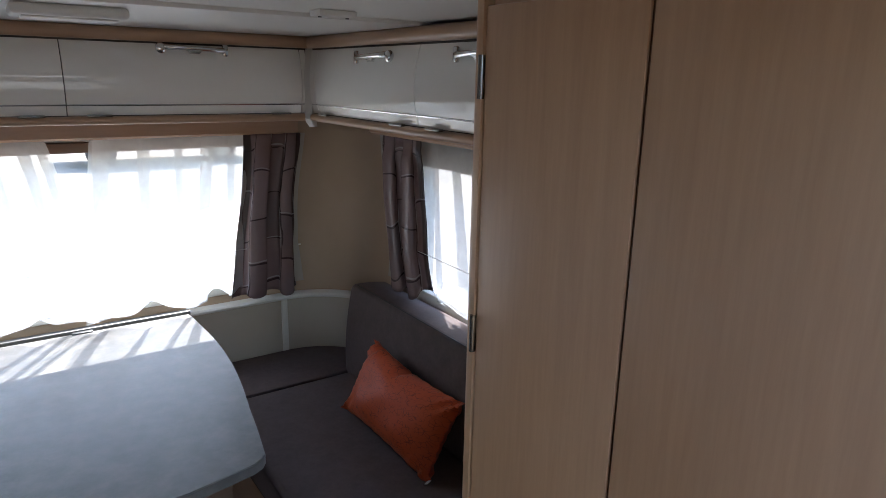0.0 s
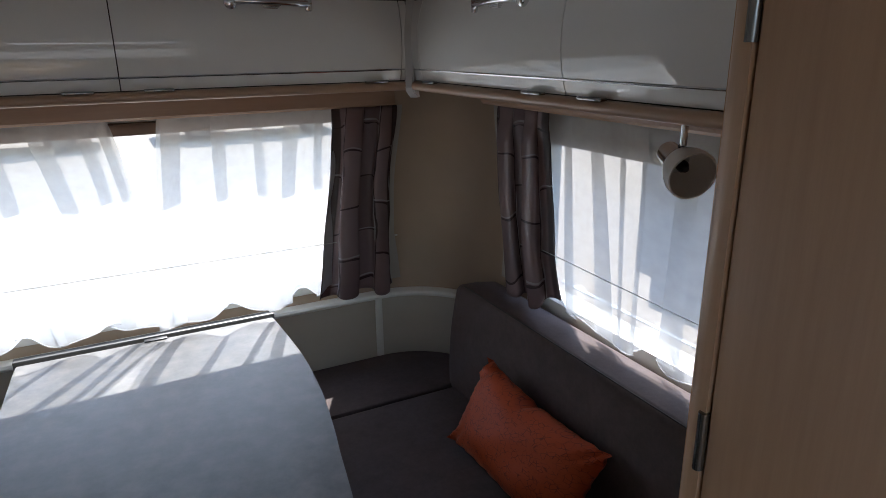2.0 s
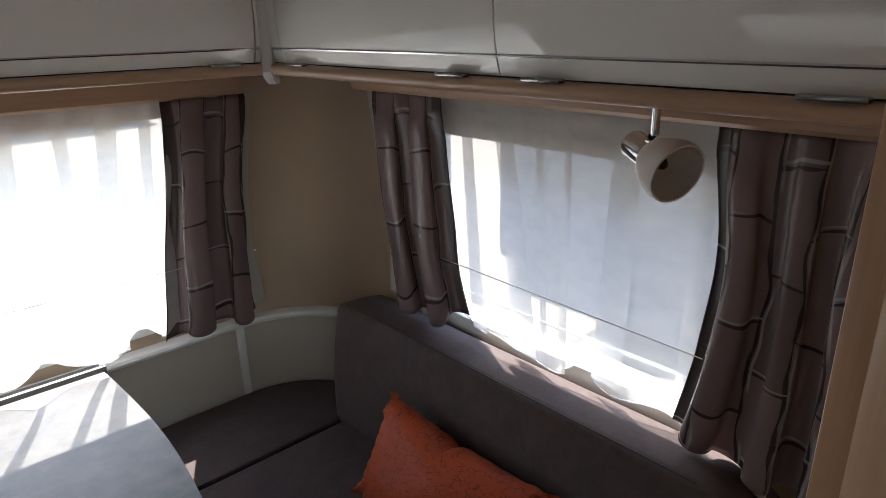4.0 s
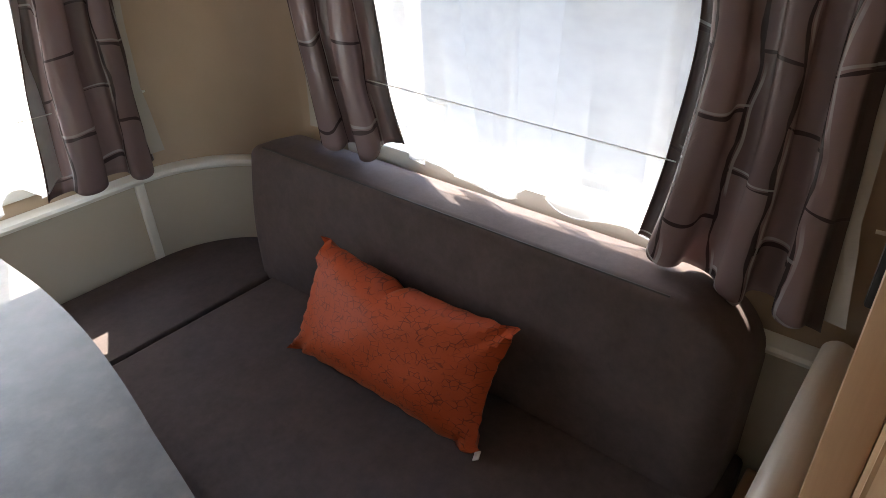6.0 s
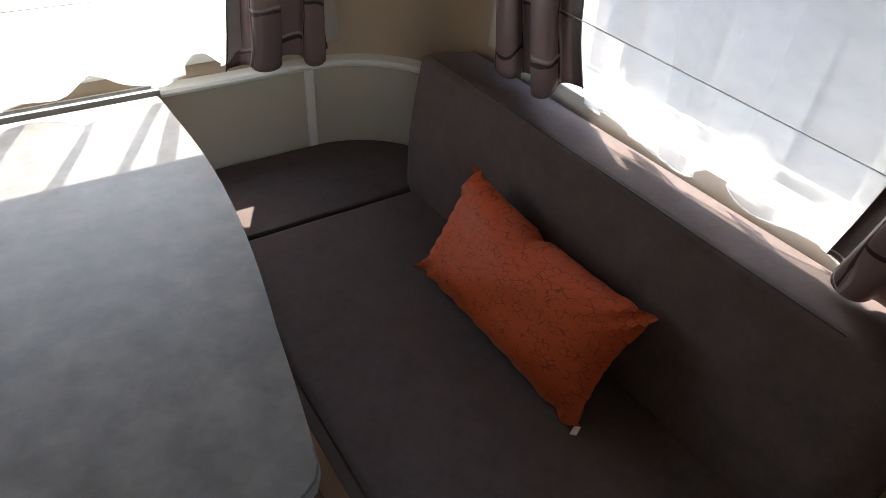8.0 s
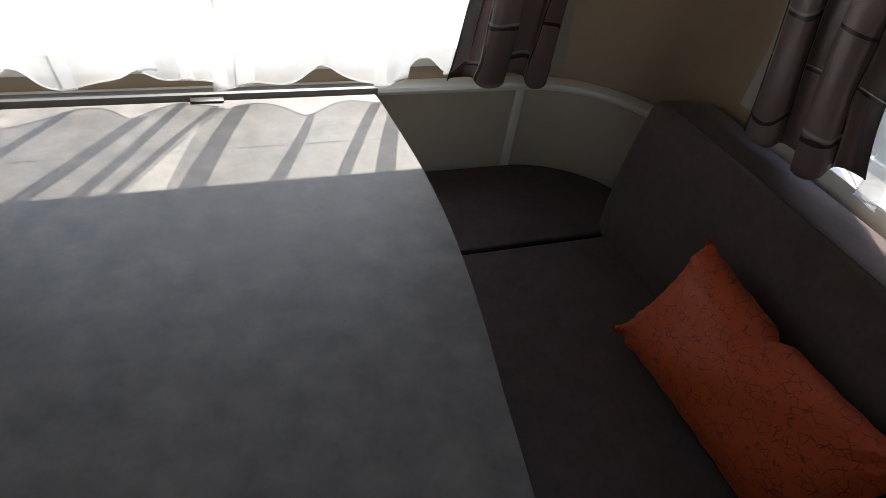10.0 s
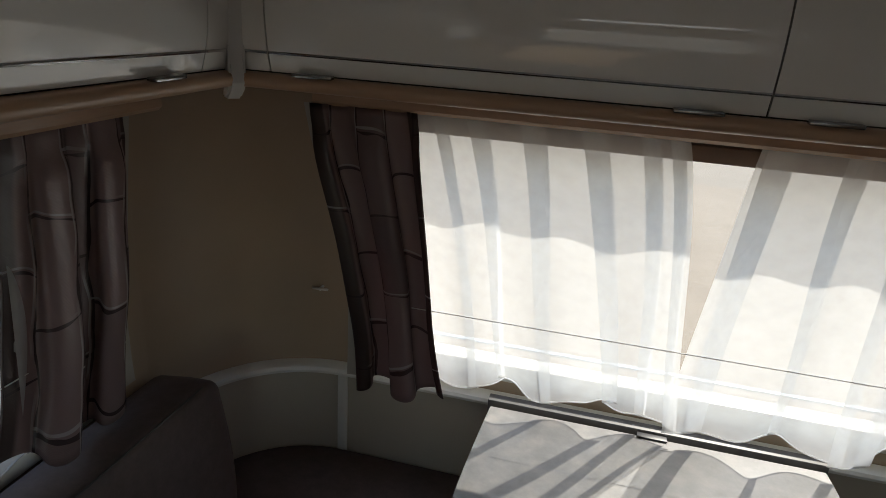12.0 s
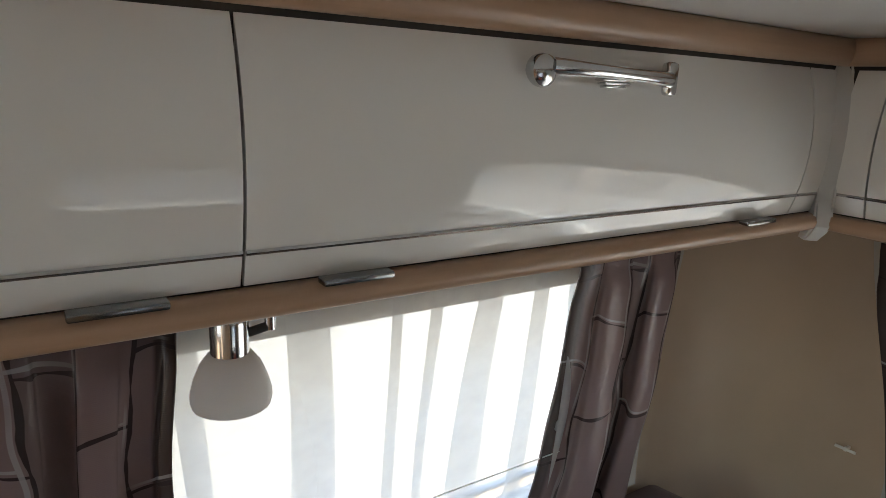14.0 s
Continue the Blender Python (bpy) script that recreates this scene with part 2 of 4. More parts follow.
GROUND = mat("dry_gravel", (0.36, 0.29, 0.21), 0.95)
_n, _l, _b = nodes_of(GROUND)
_v = coords(GROUND)
_c = noise_tex(GROUND, _v, 0.7, 6, 0.6)
_f = noise_tex(GROUND, _v, 25, 5, 0.7)
_l.new(mix(GROUND, 0.5, ramp(GROUND, _c, [(0.3, (0.17, 0.13, 0.09)), (0.7, (0.29, 0.24, 0.18))]),
           ramp(GROUND, _f, [(0.3, (0.15, 0.115, 0.08)), (0.7, (0.31, 0.265, 0.21))])), _b.inputs["Base Color"])
PAVING = mat("pale_concrete", (0.36, 0.31, 0.25), 0.9)
_n, _l, _b = nodes_of(PAVING)
_v = coords(PAVING)
_c = noise_tex(PAVING, _v, 0.9, 6, 0.65)
_f = noise_tex(PAVING, _v, 18, 5, 0.7)
_l.new(mix(PAVING, 0.4, ramp(PAVING, _c, [(0.3, (0.20, 0.152, 0.105)), (0.7, (0.28, 0.222, 0.16))]),
           ramp(PAVING, _f, [(0.3, (0.17, 0.128, 0.088)), (0.7, (0.31, 0.25, 0.185))])), _b.inputs["Base Color"])
VAN_WHITE = mat("white_coachwork", (0.72, 0.73, 0.74), 0.35)
# pale coachwork with the shade of its near side put into the base colour
VAN_SHADE = mat("shaded_coachwork", (0.155, 0.16, 0.165), 0.4)
VAN_CREAM = mat("cream_coachwork", (0.42, 0.395, 0.35), 0.4)
VAN_GREY = mat("grey_coachwork", (0.40, 0.42, 0.45), 0.4)
DARK_GLASS = mat("tinted_glass", (0.02, 0.025, 0.03), 0.08)
FLOOR = wood("floor_vinyl", (0.22, 0.16, 0.11), (0.14, 0.10, 0.07), 0.4, (5, 0.5, 5))


# ---------------------------------------------------------------- mesh helpers
def mesh_of(bm, name, material, smooth=True):
    me = bpy.data.meshes.new(name)
    bmesh.ops.recalc_face_normals(bm, faces=bm.faces[:])
    bm.to_mesh(me)
    bm.free()
    me.materials.append(material)
    if smooth:
        me.polygons.foreach_set("use_smooth", [True] * len(me.polygons))
        me.set_sharp_from_angle(angle=radians(38))
    return me


def thing(name, label, category, at=(0, 0, 0), group="", kind=""):
    ob = new(name)
    ob.location = at
    ob.empty_display_size = 0.05
    return tagged(ob, label, category, group, kind)


def part(name, bm, material, parent, label="", smooth=True):
    ob = new(name, mesh_of(bm, name, material, smooth))
    ob.parent = parent
    if parent.type == "EMPTY":
        ob.matrix_parent_inverse = Matrix.Translation(parent.location).inverted()
    return tagged(ob, label)


def single(name, bm, material, label, category, group="", kind="", smooth=True):
    return tagged(new(name, mesh_of(bm, name, material, smooth)), label, category, group, kind)


def rbox(x0, x1, y0, y1, z0, z1, bev=0.004, seg=2, bm=None):
    own = bmesh.new()
    bmesh.ops.create_cube(own, size=1)
    for v in own.verts:
        v.co = Vector(((x0 + x1) / 2 + v.co.x * (x1 - x0), (y0 + y1) / 2 + v.co.y * (y1 - y0), (z0 + z1) / 2 + v.co.z * (z1 - z0)))
    if bev:
        bmesh.ops.bevel(own, geom=own.edges[:], offset=bev, segments=seg, profile=0.5, affect="EDGES")
    return own


def prism(poly, origin, ax_u, ax_v, ax_w, length, steps=1):
    """The closed outline poly (u, v) drawn out along ax_w."""
    bm = bmesh.new()
    o, u, v, w = Vector(origin), Vector(ax_u), Vector(ax_v), Vector(ax_w)
    rings = []
    for k in range(steps + 1):
        rings.append([bm.verts.new(o + u * a + v * b + w * (length * k / steps)) for a, b in poly])
    n = len(poly)
    for r0, r1 in zip(rings, rings[1:]):
        for i in range(n):
            bm.faces.new((r0[i], r0[(i + 1) % n], r1[(i + 1) % n], r1[i]))
    bm.faces.new(rings[0])
    bm.faces.new(rings[-1][::-1])
    return bm


def sweep(poly, pts, up=Vector((0, 0, 1)), closed=True):
    """The outline poly (side, up) carried along the level line pts."""
    bm = bmesh.new()
    pts = [Vector(p) for p in pts]
    rings = []
    for i, p in enumerate(pts):
        d = (pts[min(i + 1, len(pts) - 1)] - pts[max(i - 1, 0)]).normalized()
        side = d.cross(up).normalized()
        rings.append([bm.verts.new(p + side * a + up * b) for a, b in poly])
    n = len(poly)
    for r0, r1 in zip(rings, rings[1:]):
        for i in range(n):
            bm.faces.new((r0[i], r0[(i + 1) % n], r1[(i + 1) % n], r1[i]))
    bm.faces.new(rings[0])
    bm.faces.new(rings[-1][::-1])
    return bm


def tube(pts, radius, n=10, bm=None):
    bm = bm or bmesh.new()
    pts = [Vector(p) for p in pts]
    rings = []
    for i, p in enumerate(pts):
        d = (pts[min(i + 1, len(pts) - 1)] - pts[max(i - 1, 0)]).normalized()
        a = d.orthogonal().normalized() if abs(d.z) < 0.9 else Vector((1, 0, 0)).cross(d).normalized()
        if abs(d.z) < 0.9:
            a = d.cross(Vector((0, 0, 1))).normalized()
        b = d.cross(a).normalized()
        r = radius[i] if isinstance(radius, (list, tuple)) else radius
        rings.append([bm.verts.new(p + (a * math.cos(2 * math.pi * k / n) + b * math.sin(2 * math.pi * k / n)) * r) for k in range(n)])
    for r0, r1 in zip(rings, rings[1:]):
        for i in range(n):
            bm.faces.new((r0[i], r0[(i + 1) % n], r1[(i + 1) % n], r1[i]))
    bm.faces.new(rings[0])
    bm.faces.new(rings[-1][::-1])
    return bm


def lathe(profile, m, n=28):
    """A profile of (radius, height) turned about the z axis of the pose m."""
    bm = bmesh.new()
    rings = []
    for r, h in profile:
        rings.append([bm.verts.new(m @ Vector((r * math.cos(2 * math.pi * k / n), r * math.sin(2 * math.pi * k / n), h))) for k in range(n)])
    for r0, r1 in zip(rings, rings[1:]):
        for i in range(n):
            bm.faces.new((r0[i], r0[(i + 1) % n], r1[(i + 1) % n], r1[i]))
    bm.faces.new(rings[0])
    bm.faces.new(rings[-1][::-1])
    return bm


def circle(r, n=12, squash=1.0):
    return [(r * math.cos(2 * math.pi * k / n), squash * r * math.sin(2 * math.pi * k / n)) for k in range(n)]


# ---------------------------------------------------------------- plan
WX, WY, RC = 1.17, 2.84, 0.36          # upper wall faces: sides, front, corner radius
LX, LY = 1.145, 2.812                  # lower panel faces
SILL = 0.715                           # top of the lower panel
CEIL_Z = 1.826
BACK = -1.9
THICK = 0.035


def corner_line(x, y, r, sx, n=14):
    """The rounded corner from the front (x inwards) to the side."""
    cx, cy = x - r, y - r
    return [(sx * (cx + r * math.sin(math.pi / 2 * k / n)), cy + r * math.cos(math.pi / 2 * k / n)) for k in range(n + 1)]


def wall_sheet(line, z0, z1, hole=None, thick=THICK, zsteps=(), bm=None):
    """A wall with thickness along the plan line (its room side on the right of the way); hole: (s0, s1, z0, z1) along it."""
    pts = [Vector((*p, 0)) for p in line]
    s = [0.0]
    for a, b in zip(pts, pts[1:]):
        s.append(s[-1] + (b - a).length)

    def at(q):
        for i in range(len(pts) - 1):
            if q <= s[i + 1] + 1e-9:
                break
        a, b = pts[i], pts[i + 1]
        f = (q - s[i]) / (s[i + 1] - s[i])
        i0, i1 = max(i - 1, 0), min(i + 2, len(pts) - 1)
        t0, t1 = (pts[i + 1] - pts[i0]).normalized(), (pts[i1] - pts[i]).normalized()
        d = t0.lerp(t1, f).normalized()
        return a.lerp(b, f), Vector((-d.y, d.x, 0))
    ss = sorted(set([round(v, 5) for v in s] + ([hole[0], hole[1]] if hole else [])))
    zs = sorted(set([z0, z1, *zsteps] + ([hole[2], hole[3]] if hole else [])))
    bm = bm or bmesh.new()
    inner, outer = {}, {}
    for i, q in enumerate(ss):
        p, nrm = at(q)
        for k, z in enumerate(zs):
            inner[i, k] = bm.verts.new((p.x, p.y, z))
            outer[i, k] = bm.verts.new((p.x + nrm.x * thick, p.y + nrm.y * thick, z))

    def solid(i, k):
        if not (0 <= i < len(ss) - 1 and 0 <= k < len(zs) - 1):
            return False
        return not (hole and hole[0] - 1e-6 <= ss[i] and ss[i + 1] <= hole[1] + 1e-6 and hole[2] - 1e-6 <= zs[k] and zs[k + 1] <= hole[3] + 1e-6)
    for i in range(len(ss) - 1):
        for k in range(len(zs) - 1):
            if not solid(i, k):
                continue
            for g, flip in ((inner, False), (outer, True)):
                f = [g[i, k], g[i + 1, k], g[i + 1, k + 1], g[i, k + 1]]
                bm.faces.new(f[::-1] if flip else f)
            for di, dk, e in ((-1, 0, ((i, k), (i, k + 1))), (1, 0, ((i + 1, k), (i + 1, k + 1))), (0, -1, ((i, k), (i + 1, k))), (0, 1, ((i, k + 1), (i + 1, k + 1)))):
                if not solid(i + di, k + dk):
                    bm.faces.new((inner[e[0]], inner[e[1]], outer[e[1]], outer[e[0]]))
    return bm


FRONT_WIN = (-0.70, 0.72, 0.79, 1.47)
SIDE_WIN = (1.36, 2.27, 0.84, 1.44)
REAR_WIN = (-1.30, -0.50, 0.90, 1.55)
HATCH = (-0.45, 0.45, -1.05, -0.10)
DOORWAY = (-1.78, -1.0, 0.02, 1.78)

front_line = corner_line(WX, WY, RC, -1)[::-1] + corner_line(WX, WY, RC, 1)
s_mid = sum((Vector(b) - Vector(a)).length for a, b in zip(front_line[:15], front_line[1:15]))
hole = (s_mid + FRONT_WIN[0] + WX - RC, s_mid + FRONT_WIN[1] + WX - RC, FRONT_WIN[2], FRONT_WIN[3])
single("wall_front", wall_sheet(front_line, 0, 1.95, hole), WALL, "cream front wall with rounded corners and a wide window", "wall", kind="structure")
for sx, nm in ((-1, "wall_left"), (1, "wall_right")):
    y_top = WY - RC
    if sx < 0:
        h1, h2 = (SIDE_WIN[0] - 0.4, SIDE_WIN[1] - 0.4), (REAR_WIN[0] - BACK, REAR_WIN[1] - BACK)
        a = wall_sheet([(-WX, 0.4), (-WX, y_top)], 0, 1.95, (*h1, SIDE_WIN[2], SIDE_WIN[3]))
        a = wall_sheet([(-WX, BACK), (-WX, 0.4)], 0, 1.95, (*h2, REAR_WIN[2], REAR_WIN[3]), bm=a)
    else:
        a = wall_sheet([(WX, y_top), (WX, 0.4)], 0, 1.95, (y_top - SIDE_WIN[1], y_top - SIDE_WIN[0], SIDE_WIN[2], SIDE_WIN[3]))
        a = wall_sheet([(WX, 0.4), (WX, BACK)], 0, 1.95, (0.4 - DOORWAY[1], 0.4 - DOORWAY[0], DOORWAY[2], DOORWAY[3]), bm=a)
    single(nm, a, WALL, "cream side wall with a curtained window above the bench", "wall", kind="structure")
single("wall_back", wall_sheet([(WX, BACK), (-WX, BACK)], 0, 1.95, (0.35, 1.95, 0.85, 1.5)), WALL, "plain cream wall at the far end", "wall", kind="structure")
single("floor", rbox(-WX - 0.03, WX + 0.03, BACK, WY + 0.03, -0.04, 0, 0), FLOOR, "brown wood-look vinyl floor", "floor", kind="structure")
def join(bm, other):
    me = bpy.data.meshes.new("tmp")
    other.to_mesh(me)
    other.free()
    bm.from_mesh(me)
    bpy.data.meshes.remove(me)
    return bm


ceil = bmesh.new()
for x0, x1, y0, y1 in ((-WX - 0.03, HATCH[0], BACK, 1.60), (HATCH[1], WX + 0.03, BACK, 1.60), (HATCH[0], HATCH[1], BACK, HATCH[2]), (HATCH[0], HATCH[1], HATCH[3], 1.60)):
    join(ceil, rbox(x0, x1, y0, y1, CEIL_Z + 0.004, CEIL_Z + 0.06, 0))
join(ceil, rbox(-WX - 0.03, WX + 0.03, 1.596, WY + 0.03, CEIL_Z - 0.006, CEIL_Z + 0.05, 0.003))
single("ceiling", ceil, CEIL, "pale grey ceiling board with a joint across it", "ceiling", kind="structure")

# ground outside, out to the horizon
_g = bmesh.new()
bmesh.ops.create_grid(_g, x_segments=40, y_segments=40, size=400)
for v in _g.verts:
    v.co.z = -0.45
single("ground", _g, GROUND, "dry tan gravel ground in full sun", "ground", kind="structure")

_p = bmesh.new()
bmesh.ops.create_cube(_p, size=1)
for v in _p.verts:
    v.co = Vector((v.co.x * 60, 2.0 + (v.co.y + 0.5) * 9.0, -0.475 + v.co.z * 0.1))
single("pavement", _p, PAVING, "pale sunlit concrete hardstanding outside", "pavement", kind="structure", smooth=False)

# lower panel and its cap
low_line = [(-LX, 1.0)] + corner_line(LX, LY, RC - 0.03, -1)[::-1] + corner_line(LX, LY, RC - 0.03, 1) + [(LX, 1.0)]
low = wall_sheet(low_line, 0.0, SILL, None, thick=0.02)
single("wall_panel", low, PANEL, "cream lower wall panel curving round the corners", "wall panel", kind="structure")
cap = sweep([(-0.026, -0.006), (0.010, -0.006), (0.016, -0.002), (0.018, 0.006), (0.014, 0.014), (0.005, 0.018), (-0.026, 0.018)], [(x, y, SILL) for x, y in low_line])
single("trim_cap", cap, TRIM, "pale rounded cap along the lower wall panel", "trim", kind="structure")
for sx in (-1, 1):
    st = rbox(sx * 0.815 - 0.014, sx * 0.815 + 0.014, LY - 0.011, LY + 0.004, 0.40, SILL - 0.004, 0.006, 3)
    single("trim_strip", st, TRIM, "pale upright joint strip on the lower wall panel", "trim", kind="structure")


# ---------------------------------------------------------------- windows
def window(name, o, ax, nrm, length, z0, z1, label, out=0.0, blind=None):
    """A pushed-out caravan window: inner frame, pane, blind cassette. o: start on the room face of the wall, ax along it, nrm out."""
    o, ax, nrm = Vector(o), Vector(ax), Vector(nrm)
    w = thing(name, label, "window", o, kind="structure")
    up = Vector((0, 0, 1))

    def bar(nm, s0, s1, a, b, d0, d1, material, lab="", bev=0.004):
        bm = rbox(s0, s1, d0, d1, a, b, bev)
        for v in bm.verts:
            v.co = o + ax * v.co.x + nrm * v.co.y + up * (v.co.z - o.z)
        return part(nm, bm, material, w, lab)
    f = 0.03
    bar("frame_bottom", -0.02, length + 0.02, z0 - 0.02, z0 + f, -0.012, 0.045 + out, TRIM)
    bar("frame_top", -0.02, length + 0.02, z1 - f, z1 + 0.02, -0.012, 0.045 + out, TRIM)
    bar("frame_side", -0.02, f, z0 + f, z1 - f, -0.011, 0.044 + out, TRIM)
    bar("frame_side", length - f, length + 0.02, z0 + f, z1 - f, -0.011, 0.044 + out, TRIM)
    bar("blind_cassette", f, length - f, z1 - 0.068, z1 - f - 0.002, -0.030, 0.02, blind or TRIM, "roller blind cassette")
    g = bar("pane", f - 0.01, length - f + 0.01, z0 + f - 0.01, z1 - f + 0.01, 0.052 + out, 0.056 + out, GLASS, "clear acrylic pane", 0)
    g.visible_shadow = False
    bar("rubber_seal", f - 0.004, length - f + 0.004, z1 - 0.050, z1 + 0.02, 0.058 + out, 0.075 + out, RAIL_GREY)
    bar("bottom_rail", f, length - f, z0 + f + 0.010, z0 + f + 0.018, 0.058 + out, 0.075 + out, VAN_GREY)
    return w


window("window_1", (FRONT_WIN[0], WY, 0), (1, 0, 0), (0, 1, 0), FRONT_WIN[1] - FRONT_WIN[0], FRONT_WIN[2], FRONT_WIN[3], "wide front window with acrylic pane and blind cassette", 0.0, BLIND_BROWN)
window("window_2", (WX, SIDE_WIN[0], 0), (0, 1, 0), (1, 0, 0), SIDE_WIN[1] - SIDE_WIN[0], SIDE_WIN[2], SIDE_WIN[3], "side window with acrylic pane behind white voile", 0.03)
window("window_3", (-WX, SIDE_WIN[0], 0), (0, 1, 0), (-1, 0, 0), SIDE_WIN[1] - SIDE_WIN[0], SIDE_WIN[2], SIDE_WIN[3], "side window with acrylic pane behind white voile", 0.03)
window("window_4", (-WX, REAR_WIN[0], 0), (0, 1, 0), (-1, 0, 0), REAR_WIN[1] - REAR_WIN[0], REAR_WIN[2], REAR_WIN[3], "small uncurtained side window near the galley")


window("window_5", (-0.78, BACK, 0), (1, 0, 0), (0, -1, 0), 1.6, 0.85, 1.5, "uncurtained rear window over the bed end")


# ---------------------------------------------------------------- cloth
def cloth(bmw, hang, ns, nz, dark=(0.0, 1.0)):
    """A hanging sheet: hang(u, v) gives its place, u across and v down; UVs in metres of cloth."""
    bm = bmesh.new()
    uv = bm.loops.layers.uv.new("UVMap")
    edge = bm.loops.layers.uv.new("Edge")
    g = [[bm.verts.new(hang(i / ns, k / nz)) for k in range(nz + 1)] for i in range(ns + 1)]
    for i in range(ns):
        for k in range(nz):
            f = bm.faces.new((g[i][k], g[i + 1][k], g[i + 1][k + 1], g[i][k + 1]))
            for lp, (a, b) in zip(f.loops, ((i, k), (i + 1, k), (i + 1, k + 1), (i, k + 1))):
                lp[uv].uv = (bmw[0] * a / ns, bmw[1] * b / nz)
                lp[edge].uv = (dark[0] + (dark[1] - dark[0]) * a / ns, b / nz)
    return bm


def voile(name, o, ax, inn, top_line, bot_line, z_top, z_bot, pleats, arches, label, bend=0.8, seed=1):
    """Sheer cloth laid in flat doubled pleats. pleats: place at the top and the bottom (0 to 1), width at the top and the bottom;
    arches: place (0 to 1), height and half width of each rise of the wavy hem."""
    o, ax, inn = Vector(o), Vector(ax), Vector(inn)
    r = random.Random(seed + 50)
    p1, p2, p3 = r.uniform(0, 6), r.uniform(0, 6), r.uniform(0, 6)
    across = abs(bot_line[1] - bot_line[0])
    knots = [(0.0, 0.0, 0.0, 0.0, 0.0)]
    for ft, fb, wt, wb in pleats:
        knots += [(ft, fb, wt / 2, wb / 2, 0.0), (ft, fb, -wt / 2, -wb / 2, 0.007)]
    knots.append((1.0, 1.0, 0.0, 0.0, 0.0))
    rows = []
    for k, (a, b) in enumerate(zip(knots, knots[1:])):
        n = 5 if k % 2 else 14
        rows += [tuple(x + (y - x) * i / n for x, y in zip(a, b)) for i in range(n)]
    rows.append(knots[-1])

    def hang(row, v):
        ft, fb, wt, wb, lay = row
        e = v ** bend
        s0, s1 = (top_line[i] * (1 - e) + bot_line[i] * e for i in (0, 1))
        f = ft * (1 - v) + fb * v
        sway = 0.006 * math.sin(5 * v + 11 * fb + p3) * v
        s = s0 + (s1 - s0) * f + wt * (1 - v) + wb * v + sway
        d = lay + (0.003 + 0.013 * v ** 1.4) * math.sin(2 * math.pi * (fb * across / 0.19) + p1 + 0.8 * v) + 0.004 * math.sin(9 * fb + 5 * v + p2)
        z = z_top + (z_bot - z_top) * v
        up = max(0.0, (v - 0.6) / 0.4) ** 2
        z += up * (sum(0.9 * h / (1 + abs((fb - q) / (0.95 * w)) ** 3.2) for q, h, w in arches) + 0.004 * math.sin(23 * fb + p2))
        return o + ax * s + inn * (0.014 + d) + Vector((0, 0, z))
    nz, ns = 30, len(rows) - 1
    bm = cloth((across * 1.8, z_top - z_bot), lambda u, v: hang(rows[round(u * ns)], v), ns, nz)
    t = thing(name, label, "curtain", o, "voile curtains")
    part("voile", bm, VOILE, t)
    part("hem", tube([hang(q, 1.0) + Vector((0, 0, 0.002)) for q in rows], 0.0021, 5), VOILE, t, "stitched white hem")
    return t


